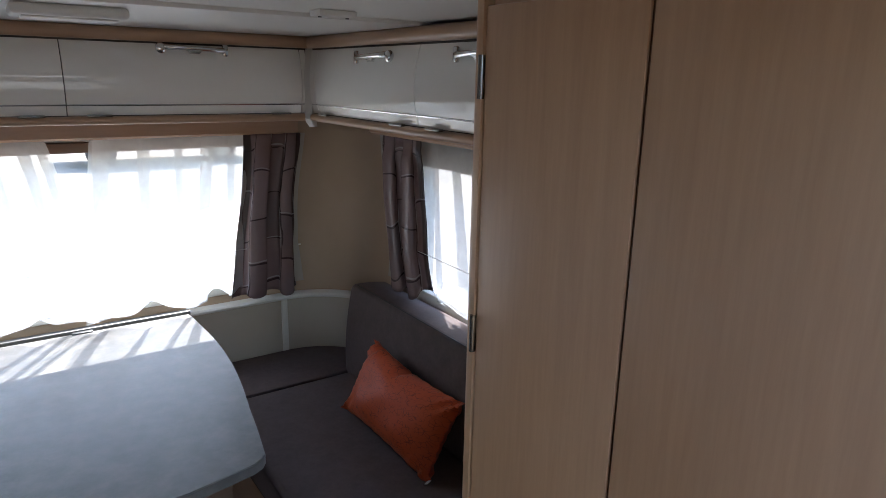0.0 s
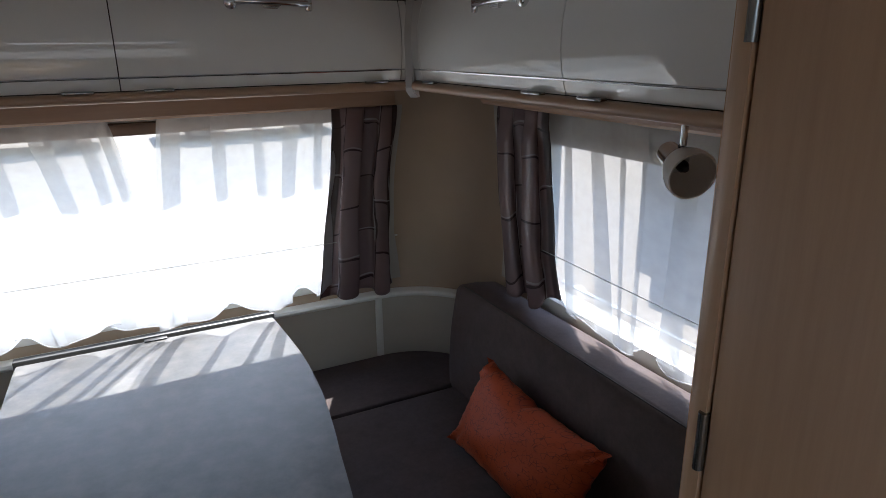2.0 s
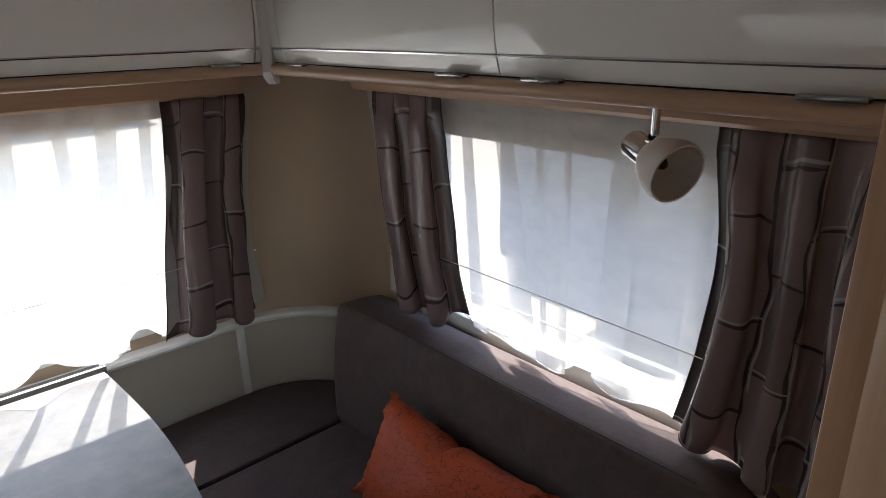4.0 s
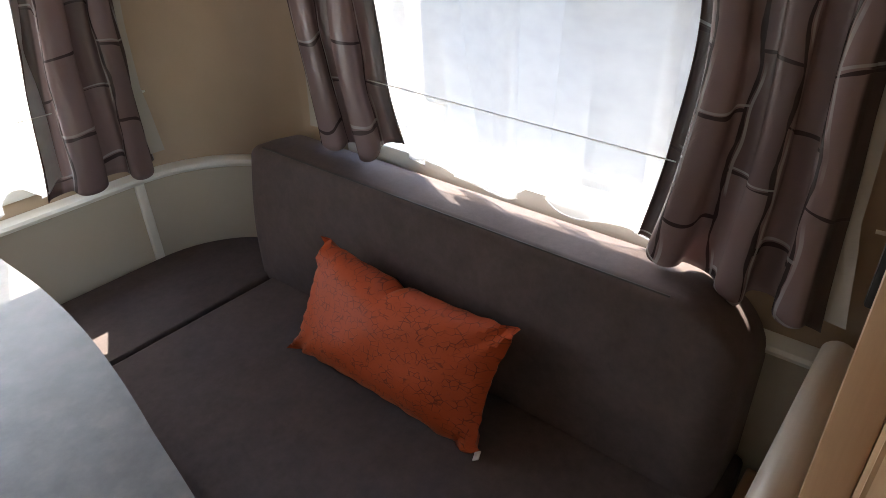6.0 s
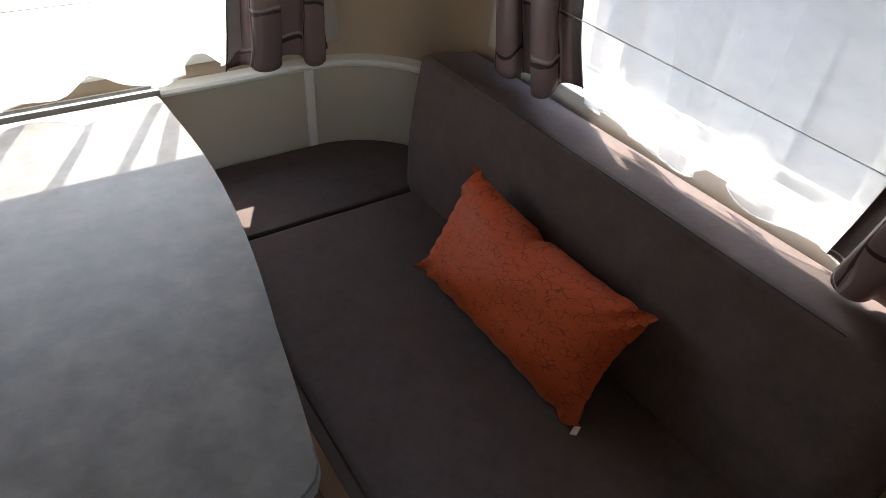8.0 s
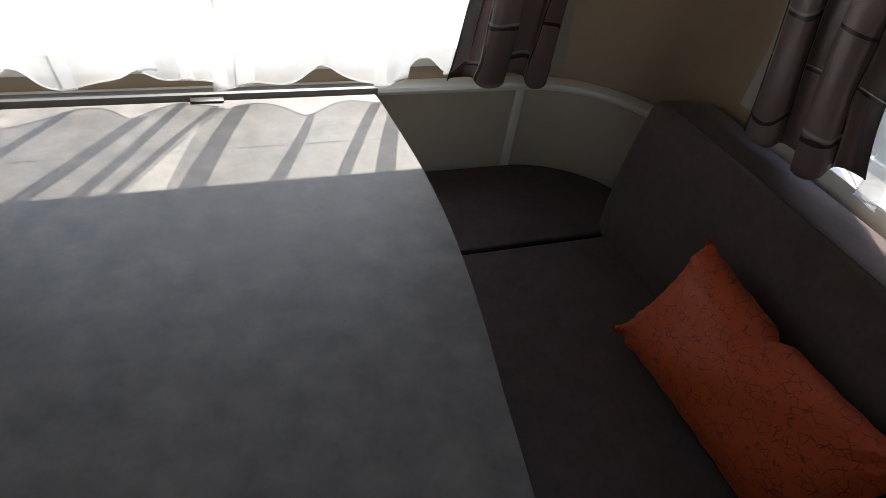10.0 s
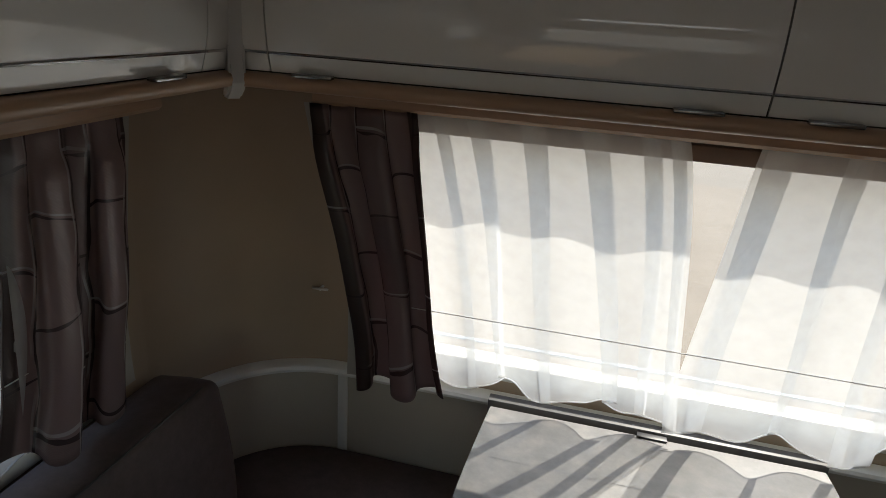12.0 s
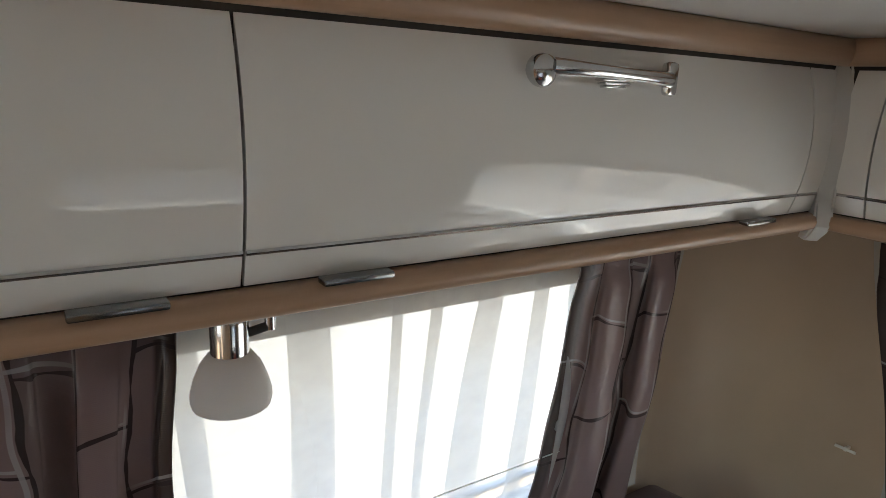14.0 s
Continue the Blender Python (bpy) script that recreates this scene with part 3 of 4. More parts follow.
def drape(name, o, ax, inn, top_line, bot_line, z_top, z_bot, n, seed, depth, label, bow=0.0, skew=0.0, outer=0, dark=(0.0, 1.0)):
    """Heavy cloth in n round lobes, pinched by the tape near its top and flaring at the hem, with a pale lining at its outer edge."""
    o, ax, inn = Vector(o), Vector(ax), Vector(inn)
    r = random.Random(seed + 90)
    p1, p2, p3 = r.uniform(0, 6), r.uniform(0, 6), r.uniform(0, 6)
    tall = [r.uniform(0.65, 1.25) for _ in range(n + 3)]
    span = abs(top_line[1] - top_line[0])

    def hang(u, v):
        e = v + bow * math.sin(math.pi * v)
        s0, s1 = (top_line[i] * (1 - e) + bot_line[i] * e for i in (0, 1))
        low = max(0.0, (v - 0.72) / 0.28)
        flare = 1 + 0.16 * low ** 1.5 - 0.08 * math.sin(math.pi * min(1, v / 0.8)) ** 2
        w = n * (u + 0.02 * math.sin(2.6 * v + p1) + 0.022 * math.sin(7 * u + p3))
        i = int(max(0.0, w))
        f = max(0.0, w) - i
        size = tall[i] * (1 - f) + tall[i + 1] * f
        ph = 2 * math.pi * w + p2
        rim = min(1.0, u / 0.06, (1 - u) / 0.06)
        grow = min(1.0, 0.35 + 3.5 * v)
        s = (s0 + s1) / 2 + (s1 - s0) * (u - 0.5) * flare + 0.006 * math.sin(6 * v + p1 + 2 * u)
        s -= rim * grow * size * 0.085 * span / n * math.sin(2 * ph) * (1 if s1 > s0 else -1)
        pinch = 1.0 - 0.5 * math.exp(-((v - 0.075) / 0.03) ** 2)
        buckle = 0.10 * math.sin(13 * v + 3 * w + p3) * math.sin(math.pi * v)
        d = depth * (0.6 + 0.45 * v) * grow * pinch * size * (math.sin(ph) + buckle) + 0.010 * math.sin(4 * u + 3.5 * v + p2) * v
        z = z_top + (z_bot - z_top) * v + v * skew * (u - 0.5)
        z -= low ** 2 * (0.020 * size * max(0.0, math.sin(ph)) + 0.012 * math.sin(ph * 0.5 + p1))
        return o + ax * s + inn * (depth * min(1.0, 0.45 + 4 * v) + d) + Vector((0, 0, z))
    bm = cloth((span * 1.5, z_top - z_bot), hang, 130, 44, dark)
    t = thing(name, label, "curtain", o, "patterned curtains")
    ob = part("cloth", bm, CURTAIN, t)
    so = ob.modifiers.new("thickness", "SOLIDIFY")
    so.thickness, so.offset = 0.0025, 0.0
    way = 1 if (top_line[1] > top_line[0]) == (outer == 1) else -1

    def back(u, v):
        p = hang(float(outer), min(v, 0.97))
        flat = o + ax * (p - o).dot(ax)
        reach = 0.024 + 0.020 * max(0.0, (v - 0.72) / 0.28) ** 0.6 + 0.003 * math.sin(5 * v + p1)
        return Vector((flat.x, flat.y, p.z)) + ax * (way * (reach * u - 0.008)) + inn * (0.008 + 0.007 * u * math.sin(3 * v + p2) ** 2)
    part("lining", cloth((0.03, 0.7), back, 5, 30), LINING, t, "pale lining showing at the edge")
    return t


fy = 2.775
C_LAB = "mauve and taupe block-patterned curtain gathered beside the window"
V_LAB = "sheer white pleated voile curtain hanging before the window"
X, Y = (1, 0, 0), (0, 1, 0)
voile("voile_curtain", (0, fy, 0), X, (0, -1, 0), (-0.70, -0.045), (-0.60, 0.055), 1.475, 0.776,
      [(0.18, 0.25, 0.030, 0.020), (0.31, 0.36, 0.045, 0.018), (0.50, 0.52, 0.055, 0.024), (0.70, 0.76, 0.055, 0.035), (0.88, 0.88, 0.040, 0.026), (0.96, 0.97, 0.03, 0.02)],
      [(0.39, 0.055, 0.055), (0.735, 0.050, 0.065), (0.02, 0.03, 0.05)], V_LAB, 0.65, 3)
voile("voile_curtain", (0, fy - 0.014, 0), X, (0, -1, 0), (0.105, 0.74), (0.022, 0.66), 1.475, 0.773,
      [(0.06, 0.10, 0.060, 0.040), (0.28, 0.36, 0.050, 0.018), (0.47, 0.58, 0.035, 0.030), (0.65, 0.66, 0.055, 0.035), (0.80, 0.84, 0.035, 0.020)],
      [(0.36, 0.052, 0.085), (0.755, 0.060, 0.055), (0.93, 0.060, 0.06), (0.60, -0.008, 0.03)], V_LAB, 0.8, 5)
drape("curtain", (0, fy - 0.034, 0), X, (0, -1, 0), (-0.866, -0.607), (-0.715, -0.51), 1.458, 0.770, 2, 11, 0.023, C_LAB, skew=0.03)
drape("curtain", (0, fy - 0.034, 0), X, (0, -1, 0), (0.643, 0.889), (0.575, 0.825), 1.458, 0.790, 2, 12, 0.023, C_LAB, skew=0.01, outer=1)
for sx, sd in ((1, 21), (-1, 31)):
    o = (sx * (WX - 0.040), 0, 0)
    inn = (-sx, 0, 0)
    voile("voile_curtain", o, Y, inn, (1.38, 2.19), (1.40, 2.13), 1.49, 0.864,
          [(0.06, 0.08, 0.04, 0.03), (0.27, 0.30, 0.065, 0.080), (0.45, 0.45, 0.022, 0.026), (0.55, 0.53, 0.03, 0.02), (0.70, 0.63, 0.055, 0.085), (0.84, 0.83, 0.04, 0.055), (0.94, 0.95, 0.02, 0.03)],
          [(0.365, 0.072, 0.05), (0.74, 0.032, 0.06), (0.94, 0.05, 0.06), (0.14, 0.012, 0.05)], V_LAB, 0.8, sd)
    o2 = (sx * (WX - 0.068), 0, 0)
    top = 1.477 if sx > 0 else 1.458
    drape("curtain", o2, Y, inn, (2.118, 2.40), (2.030, 2.295), top, 0.895, 2, sd + 1, 0.020, C_LAB, skew=-0.045, outer=1, dark=(0.0, 0.93))
    drape("curtain", o2, Y, inn, (1.125, 1.420), (1.150, 1.425), top, 0.850, 3, sd + 2, 0.021, C_LAB, skew=0.05)

# tension wires across the voile
for nm, p, q in (("curtain_wire", (-0.62, fy - 0.046, 0.987), (0.68, fy - 0.046, 0.988)), ("curtain_wire", (WX - 0.082, 1.40, 1.043), (WX - 0.082, 2.20, 1.060)),
                 ("curtain_wire", (-WX + 0.072, 1.40, 1.050), (-WX + 0.072, 2.20, 1.050))):
    single(nm, tube([p, q], 0.0012, 6), GREY_PLASTIC, "thin tension wire stretched across the voile", "curtain wire", "curtain wires")


# ---------------------------------------------------------------- overhead lockers
Z_DOOR0, Z_DOOR1 = 1.564, 1.7815


def bulge(u):
    return 0.020 * (1 - (2 * u - 1.0) ** 2) - 0.006 * u


def door_outline(z0=Z_DOOR0, z1=Z_DOOR1, thick=0.018, d=0.0, n=10):
    """Bowed door in section: (outwards, up)."""
    H = Z_DOOR1 - Z_DOOR0
    front = []
    for k in range(n + 1):
        z = z0 + (z1 - z0) * k / n
        front.append((d + bulge((z - Z_DOOR0) / H), z))
    return front + [(a - thick, z) for a, z in front[::-1]]


def handle(mid, along, out, parent, size=0.195):
    """Chrome pull: round boss, slim bar, flat foot and a ribbed thumb catch."""
    mid, along, out = Vector(mid), Vector(along), Vector(out)
    up = Vector((0, 0, 1))
    h = size / 2
    basis = Matrix((along, up, out)).transposed().to_4x4()
    m = Matrix.Translation(mid - along * h) @ basis
    boss = lathe([(0.010, 0.0), (0.0155, 0.001), (0.0165, 0.008), (0.0155, 0.013), (0.011, 0.0165), (0.003, 0.018)], m, 24)
    hd = part("handle", boss, CHROME, parent, "polished chrome pull handle")
    pts, rad = [], []
    for k in range(13):
        f = k / 12
        pts.append(mid + along * (-h + 0.012 + f * (size - 0.018)) + out * (0.010 + 0.016 * math.sin(math.pi * f) ** 0.7) + up * (0.004 - 0.006 * f))
        rad.append(0.0095 - 0.003 * math.sin(math.pi * f))
    part("bar", tube(pts, rad, 10), CHROME, hd)
    foot = rbox(-0.009, 0.009, -0.020, 0.018, 0, 0.014, 0.005)
    foot.transform(Matrix.Translation(mid + along * h) @ basis)
    part("foot", foot, CHROME, hd)
    for k in range(3):
        rib = rbox(-0.024 + 0.004 * k, 0.024 - 0.004 * k, -0.007 - 0.0035 * k, -0.0045 - 0.0035 * k, 0.008, 0.021 - 0.002 * k, 0.001)
        rib.transform(Matrix.Translation(mid) @ basis)
        part("catch_rib", rib, CHROME, hd)


def locker_run(name, o, along, out, length, depth, doors, handles, hinges, label, rail_mat, pelmet, zh=1.748, under=1.455):
    """Overhead locker: carcass, bowed doors between the cuts, rails, chrome line, hinges. s runs from o along the front."""
    o, along, out = Vector(o), Vector(along), Vector(out)
    up = Vector((0, 0, 1))
    lk = thing(name, label, "cabinet", o, "overhead lockers")
    back = [(-0.024, 1.545), (-0.024, 1.819), (-depth, 1.819), (-depth, 1.538), (-0.05, 1.538)]
    part("carcass", prism(back, o, out, up, along, length), rail_mat, lk, "wooden carcass")
    # lower and upper round rails
    low = [(0.006 + 0.014 * math.cos(a), 1.549 + 0.0125 * math.sin(a)) for a in [math.pi * (-0.6 + 1.1 * k / 10) for k in range(11)]]
    low = [(-0.055, 1.536)] + low + [(-0.055, 1.561)]
    part("bottom_rail", prism(low, o, out, up, along, length), rail_mat, lk, "rounded wood-look rail")
    top = [(0.006 + 0.018 * math.cos(a), 1.801 + 0.020 * math.sin(a)) for a in [math.pi * (-0.55 + 1.05 * k / 10) for k in range(11)]]
    top = [(-0.03, 1.7835)] + top + [(-0.03, 1.8205)]
    part("top_rail", prism(top, o, out, up, along, length), rail_mat, lk, "rounded wood-look rail")
    # pelmet board over the curtains
    pel = [(-depth + 0.085, under + 0.007), (-depth + 0.092, under), (-depth + 0.104, under), (-depth + 0.112, under + 0.008), (-depth + 0.112, 1.538), (-depth + 0.085, 1.538)]
    part("pelmet", prism(pel, o + along * pelmet[0], out, up, along, pelmet[1] - pelmet[0]), rail_mat, lk, "wooden curtain pelmet")
    part("shadow_joint", prism([(-0.02, 1.555), (-0.004, 1.555), (-0.004, 1.79), (-0.02, 1.79)], o, out, up, along, length), RUBBER, lk, "dark joint behind the doors")
    for (a, b, lab), hs in zip(doors, handles):
        g = 0.0014
        dr = part("door" if lab else "end_panel", prism(door_outline(), o + along * (a + g), out, up, along, b - a - 2 * g), LACQUER, lk, "glossy white bowed door" if lab else "glossy white fixed panel")
        zc = Z_DOOR0 + 0.030
        u = (zc - Z_DOOR0) / (Z_DOOR1 - Z_DOOR0)
        e = bulge(u)
        line = [(e - 0.004, zc - 0.0015), (e + 0.0015, zc - 0.0022), (e + 0.0028, zc), (e + 0.0015, zc + 0.0022), (e - 0.004, zc + 0.0015)]
        part("chrome_line", prism(line, o + along * (a + g), out, up, along, b - a - 2 * g), CHROME, dr, "thin chrome inlay")
        if hs is not None:
            handle(o + along * hs + out * (bulge((zh - Z_DOOR0) / (Z_DOOR1 - Z_DOOR0)) - 0.001) + up * (zh - o.z), along, out, dr)
    for h in hinges:
        hb = rbox(-0.034, 0.034, -0.006, 0.010, 1.5600, 1.5665, 0.002)
        hb.transform(Matrix.Translation((o.x, o.y, 0)) @ Matrix((along, out, up)).transposed().to_4x4() @ Matrix.Translation((h, 0.012, 0)))
        part("hinge", hb, CHROME_SATIN, lk, "flat chrome hinge")
    return lk


RX, LXF, FY = 0.765, -0.812, 2.325
locker_run("front_locker", (LXF, FY, 0), X, (0, -1, 0), RX - LXF, WY - FY - 0.002,
           [(0.02, 0.070, ""), (0.070, 0.817, "d"), (0.817, 1.538, "d"), (1.538, 1.56, "")], [None, 0.445, 1.185, None], [0.15, 0.727, 0.90, 1.46],
           "glossy white overhead locker above the front window", WOOD_X, (-0.05, 1.69), 1.764)
locker_run("side_locker", (RX, 1.035, 0), Y, (-1, 0, 0), FY - 1.035, WX - RX - 0.002,
           [(0.003, 0.583, "d"), (0.583, 1.22, "d"), (1.22, 1.28, "")], [0.305, 0.82, None], [0.12, 0.49, 0.675, 1.155],
           "glossy white overhead locker above the side window", WOOD_Y, (0.002, 1.40), under=1.474)
locker_run("side_locker", (LXF, -0.2, 0), Y, (1, 0, 0), FY + 0.2, WX + LXF - 0.002,
           [(0.01, 0.86, "d"), (0.86, 1.623, "d"), (1.623, 2.44, "d"), (2.44, 2.515, "")], [0.45, 1.2, 2.016, None], [0.12, 0.74, 1.0, 1.53, 1.72, 2.34],
           "glossy white overhead locker above the side window", WOOD_Y, (1.1, 2.66))

# corner posts between the lockers
for px, sx in ((RX, 1), (LXF, -1)):
    out = Vector((-sx, -1, 0)).normalized()
    side = Vector((-out.y, out.x, 0))
    pts = []
    for k in range(21):
        u = -0.23 + 1.36 * k / 20
        z = Z_DOOR0 + u * (Z_DOOR1 - Z_DOOR0)
        d = bulge(min(max(u, 0), 1)) * 1.42 + 0.010 + 0.028 * math.exp(-((u + 0.07) / 0.15) ** 2) - 0.02 * max(0, -u - 0.13) / 0.1
        pts.append((d, z))
    outline = pts + [(d - 0.03, z) for d, z in pts[::-1]]
    bm = prism(outline, Vector((px, FY, 0)) - side * 0.0135, out, (0, 0, 1), side, 0.027)
    bmesh.ops.bevel(bm, geom=[e for e in bm.edges if abs((e.verts[0].co - e.verts[1].co).dot(side)) < 1e-5], offset=0.004, segments=2, affect="EDGES")
    single("corner_post", bm, GREY_PLASTIC, "curved grey plastic strip between two lockers", "trim", kind="structure")


# ---------------------------------------------------------------- benches
def cushion(x0, x1, y0, y1, z0, z1, bev, crown=0.0, seg=4):
    bm = rbox(x0, x1, y0, y1, z0, z1, 0)
    bmesh.ops.subdivide_edges(bm, edges=bm.edges[:], cuts=9, use_grid_fill=True)
    mx, my, hx, hy = (x0 + x1) / 2, (y0 + y1) / 2, (x1 - x0) / 2, (y1 - y0) / 2
    zm, hz = (z0 + z1) / 2, (z1 - z0) / 2
    for v in bm.verts:
        q = Vector(((v.co.x - mx) / hx, (v.co.y - my) / hy, (v.co.z - zm) / hz))
        if q.z > 0.99:
            v.co.z += crown * (1 - q.x ** 4) * (1 - q.y ** 4)
    sharp = [e for e in bm.edges if e.calc_face_angle(0) > 0.8]
    bmesh.ops.bevel(bm, geom=sharp, offset=bev, segments=seg, profile=0.5, affect="EDGES")
    return bm


SEAT = 0.465
fc = bmesh.new()
for sx in (1,):
    outline = [(-1.11, 2.462), (1.11, 2.462)]
    arc_r = corner_line(LX - 0.012, LY - 0.010, RC - 0.04, 1)[::-1]
    arc_l = corner_line(LX - 0.012, LY - 0.010, RC - 0.04, -1)
    outline = [(-1.13, 2.462), (-0.4, 2.462), (0.4, 2.462), (1.13, 2.462)] + arc_r + arc_l
    vs0 = [fc.verts.new((x, y, SEAT - 0.13)) for x, y in outline]
    vs1 = [fc.verts.new((x, y, SEAT)) for x, y in outline]
    n = len(outline)
    for i in range(n):
        fc.faces.new((vs0[i], vs0[(i + 1) % n], vs1[(i + 1) % n], vs1[i]))
    top = fc.faces.new(vs1)
    fc.faces.new(vs0[::-1])
    bmesh.ops.bevel(fc, geom=list(top.edges), offset=0.022, segments=4, profile=0.5, affect="EDGES")
front_seat = thing("front_seat_cushion", "dark brown microfibre seat cushion below the front window", "cushion", (0, 2.6, 0.335), "seat cushions")
part("cushion", fc, FABRIC, front_seat)
for sx in (-1, 1):
    a, b = sorted((sx * 0.40, sx * 1.13))
    c = thing("seat_cushion", "dark brown microfibre bench cushion with a rounded edge", "cushion", ((a + b) / 2, 1.75, 0.335), "seat cushions")
    part("cushion", cushion(a, b, 1.18, 2.456, SEAT - 0.13, SEAT, 0.022, 0.006), FABRIC, c)
    # bench base
    a, b = sorted((sx * 0.43, sx * 1.12))
    base = thing("bench_base", "wood-look bench base under the seat cushion", "bench", ((a + b) / 2, 1.75, 0), "bench bases")
    part("body", rbox(a, b, 1.14, 2.44, 0.0, SEAT - 0.131, 0.003), WOOD_Y, base)
    part("end_shelf", rbox(a, b, 1.122, 1.172, SEAT - 0.13, SEAT - 0.02, 0.003), WOOD_X, base, "narrow wooden ledge")
    rail = [(0.027 * math.cos(t), 0.772 + 0.027 * math.sin(t)) for t in [math.pi * k / 10 for k in range(11)]]
    part("end_board", prism([(0.027, 0.0)] + rail + [(-0.027, 0.0)], (a + 0.03, 1.0955, 0), (0, -1, 0), (0, 0, 1), (1, 0, 0), b - a - 0.035), WOOD_END, base, "pale upright end board with rounded top")
front_base = thing("bench_base", "wood-look bench base under the front seat", "bench", (0, 2.6, 0), "bench bases")
part("body", rbox(-0.8, 0.8, 2.47, 2.80, 0, SEAT - 0.131, 0.003), WOOD_X, front_base)


def backrest(sx):
    """Upholstered backrest: leaning front, flat top with a seam, big round at its near upper corner."""
    y0, y1, z0, z1 = 1.20, 2.52, SEAT - 0.01, 0.853
    bm = bmesh.new()
    ny, nsec = 40, 26

    def section(top):
        pts = []
        xf0, xf1, xb = 0.955, 0.985, 1.14
        r = 0.022
        pts.append((xf0, z0))
        for k in range(1, 9):
            f = k / 8
            pts.append((xf0 + (xf1 - xf0) * f - 0.012 * math.sin(math.pi * f), z0 + (top - r - z0) * f))
        for k in range(1, 7):
            a = math.pi / 2 * k / 6
            pts.append((xf1 + r - r * math.cos(a), top - r + r * math.sin(a)))
        pts.append(((xf1 + xb) / 2, top - 0.002))
        pts.append((xb - 0.01, top - 0.012))
        pts.append((xb, top - 0.022))
        pts.append((xb, z0))
        return pts
    rings = []
    R0, R1 = 0.14, 0.085
    for k in range(ny + 1):
        y = y0 + (y1 - y0) * (0.5 - 0.5 * math.cos(math.pi * k / ny))
        drop, inset = 0.0, 0.0
        if y < y0 + R0:
            q = (y0 + R0 - y) / R0
            drop = R0 * (1 - math.sqrt(max(0, 1 - q * q)))
        if y > y1 - R1:
            q = (y - y1 + R1) / R1
            drop = R1 * (1 - math.sqrt(max(0, 1 - q * q)))
        e = 0.06
        for d in (y - y0, y1 - y):
            if d < e:
                inset = max(inset, 0.05 * (1 - math.sqrt(max(0, 1 - (1 - d / e) ** 2))))
        rings.append([bm.verts.new((sx * (x + inset if j < 15 else x + inset * 0.4 if j == 15 else x), y, z)) for j, (x, z) in enumerate(section(z1 - drop))])
    n = len(rings[0])
    for r0, r1 in zip(rings, rings[1:]):
        for i in range(n):
            bm.faces.new((r0[i], r0[(i + 1) % n], r1[(i + 1) % n], r1[i]))
    bm.faces.new(rings[0])
    bm.faces.new(rings[-1][::-1])
    t = thing("backrest", "dark brown upholstered backrest leaning against the wall", "backrest", (sx * 1.05, 1.86, SEAT), "backrests")
    part("cushion", bm, FABRIC, t)
    seam = [(sx * 0.996, y0 + R0 + (y1 - R1 - y0 - R0) * k / 12, z1 - 0.0035) for k in range(13)]
    part("seam", tube(seam, 0.0024, 6), RUBBER, t, "piped seam along the upper edge")
    return t


for sx in (1, -1):
    backrest(sx)


# ---------------------------------------------------------------- pillow
def pillow():
    o = Vector((0.845, 1.85, 0.604))
    ay = Vector((0.045, -0.985, -0.06)).normalized()
    au = Vector((0.45, 0.0, 0.89))
    au = (au - ay * au.dot(ay)).normalized()
    nn = au.cross(ay).normalized()
    if nn.x > 0:
        nn = -nn
    W, H, T = 0.266, 0.140, 0.085
    bm = bmesh.new()
    uv = bm.loops.layers.uv.new("UVMap")
    ns, nu = 44, 26
    r = random.Random(4)
    ph = [r.uniform(0, 6.28) for _ in range(6)]

    def place(a, b, side):
        ea, eb = 1 - abs(a) ** 2.6, 1 - abs(b) ** 2.6
        t = T * (max(ea, 0) * max(eb, 0)) ** 0.55
        pinch_x = 1 - 0.085 * (1 - abs(b) ** 2)
        pinch_y = 1 - 0.13 * (1 - abs(a) ** 2)
        crease = 0.006 * math.sin(7 * a + ph[0]) * math.sin(5 * b + ph[1]) * ea * eb
        edge = (1 - min(1, min(1 - abs(a), 1 - abs(b)) / 0.22))
        corner = max(0, abs(a) - 0.55) * max(0, abs(b) - 0.35)
        pucker = 0.004 * edge * math.sin(26 * (a + b) + ph[2]) + 0.055 * corner * math.sin(30 * (a - 0.4 * b) + ph[3])
        notch = 0.32 * math.exp(-((a + 0.1) / 0.07) ** 2) * max(0, b - 0.6)
        t += crease + pucker
        return o + ay * (W * a * pinch_x) + au * (H * (b * pinch_y - notch)) + nn * (side * t)
    g = {}
    for side in (1, -1):
        for i in range(ns + 1):
            for k in range(nu + 1):
                a, b = 2 * i / ns - 1, 2 * k / nu - 1
                rim = i in (0, ns) or k in (0, nu)
                if rim and side < 0:
                    g[side, i, k] = g[1, i, k]
                else:
                    g[side, i, k] = bm.verts.new(place(a, b, side))
        for i in range(ns):
            for k in range(nu):
                q = [(i, k), (i + 1, k), (i + 1, k + 1), (i, k + 1)]
                f = bm.faces.new([g[side, a, b] for a, b in (q if side > 0 else q[::-1])])
                for lp, (a, b) in zip(f.loops, (q if side > 0 else q[::-1])):
                    lp[uv].uv = (a / ns * W * 2, b / nu * H * 2)
    t = thing("pillow", "orange satin scatter cushion with crackle pattern, leaning on the backrest", "pillow", (0.85, 1.85, SEAT))
    part("cover", bm, PILLOW, t)
    tip = o + ay * (W * 0.985) - au * (H * 0.97)
    tag = rbox(-0.011, 0.011, -0.0012, 0.0012, -0.007, 0.007, 0.0005, 1)
    tag.transform(Matrix.Translation((tip.x - 0.004, tip.y - 0.006, max(tip.z, SEAT + 0.012))) @ pose(0, 0, 0, 62, 0, 24))
    part("care_tag", tag, WHITE_PLASTIC, t, "small white sewn-in tag")
    return t


pillow()


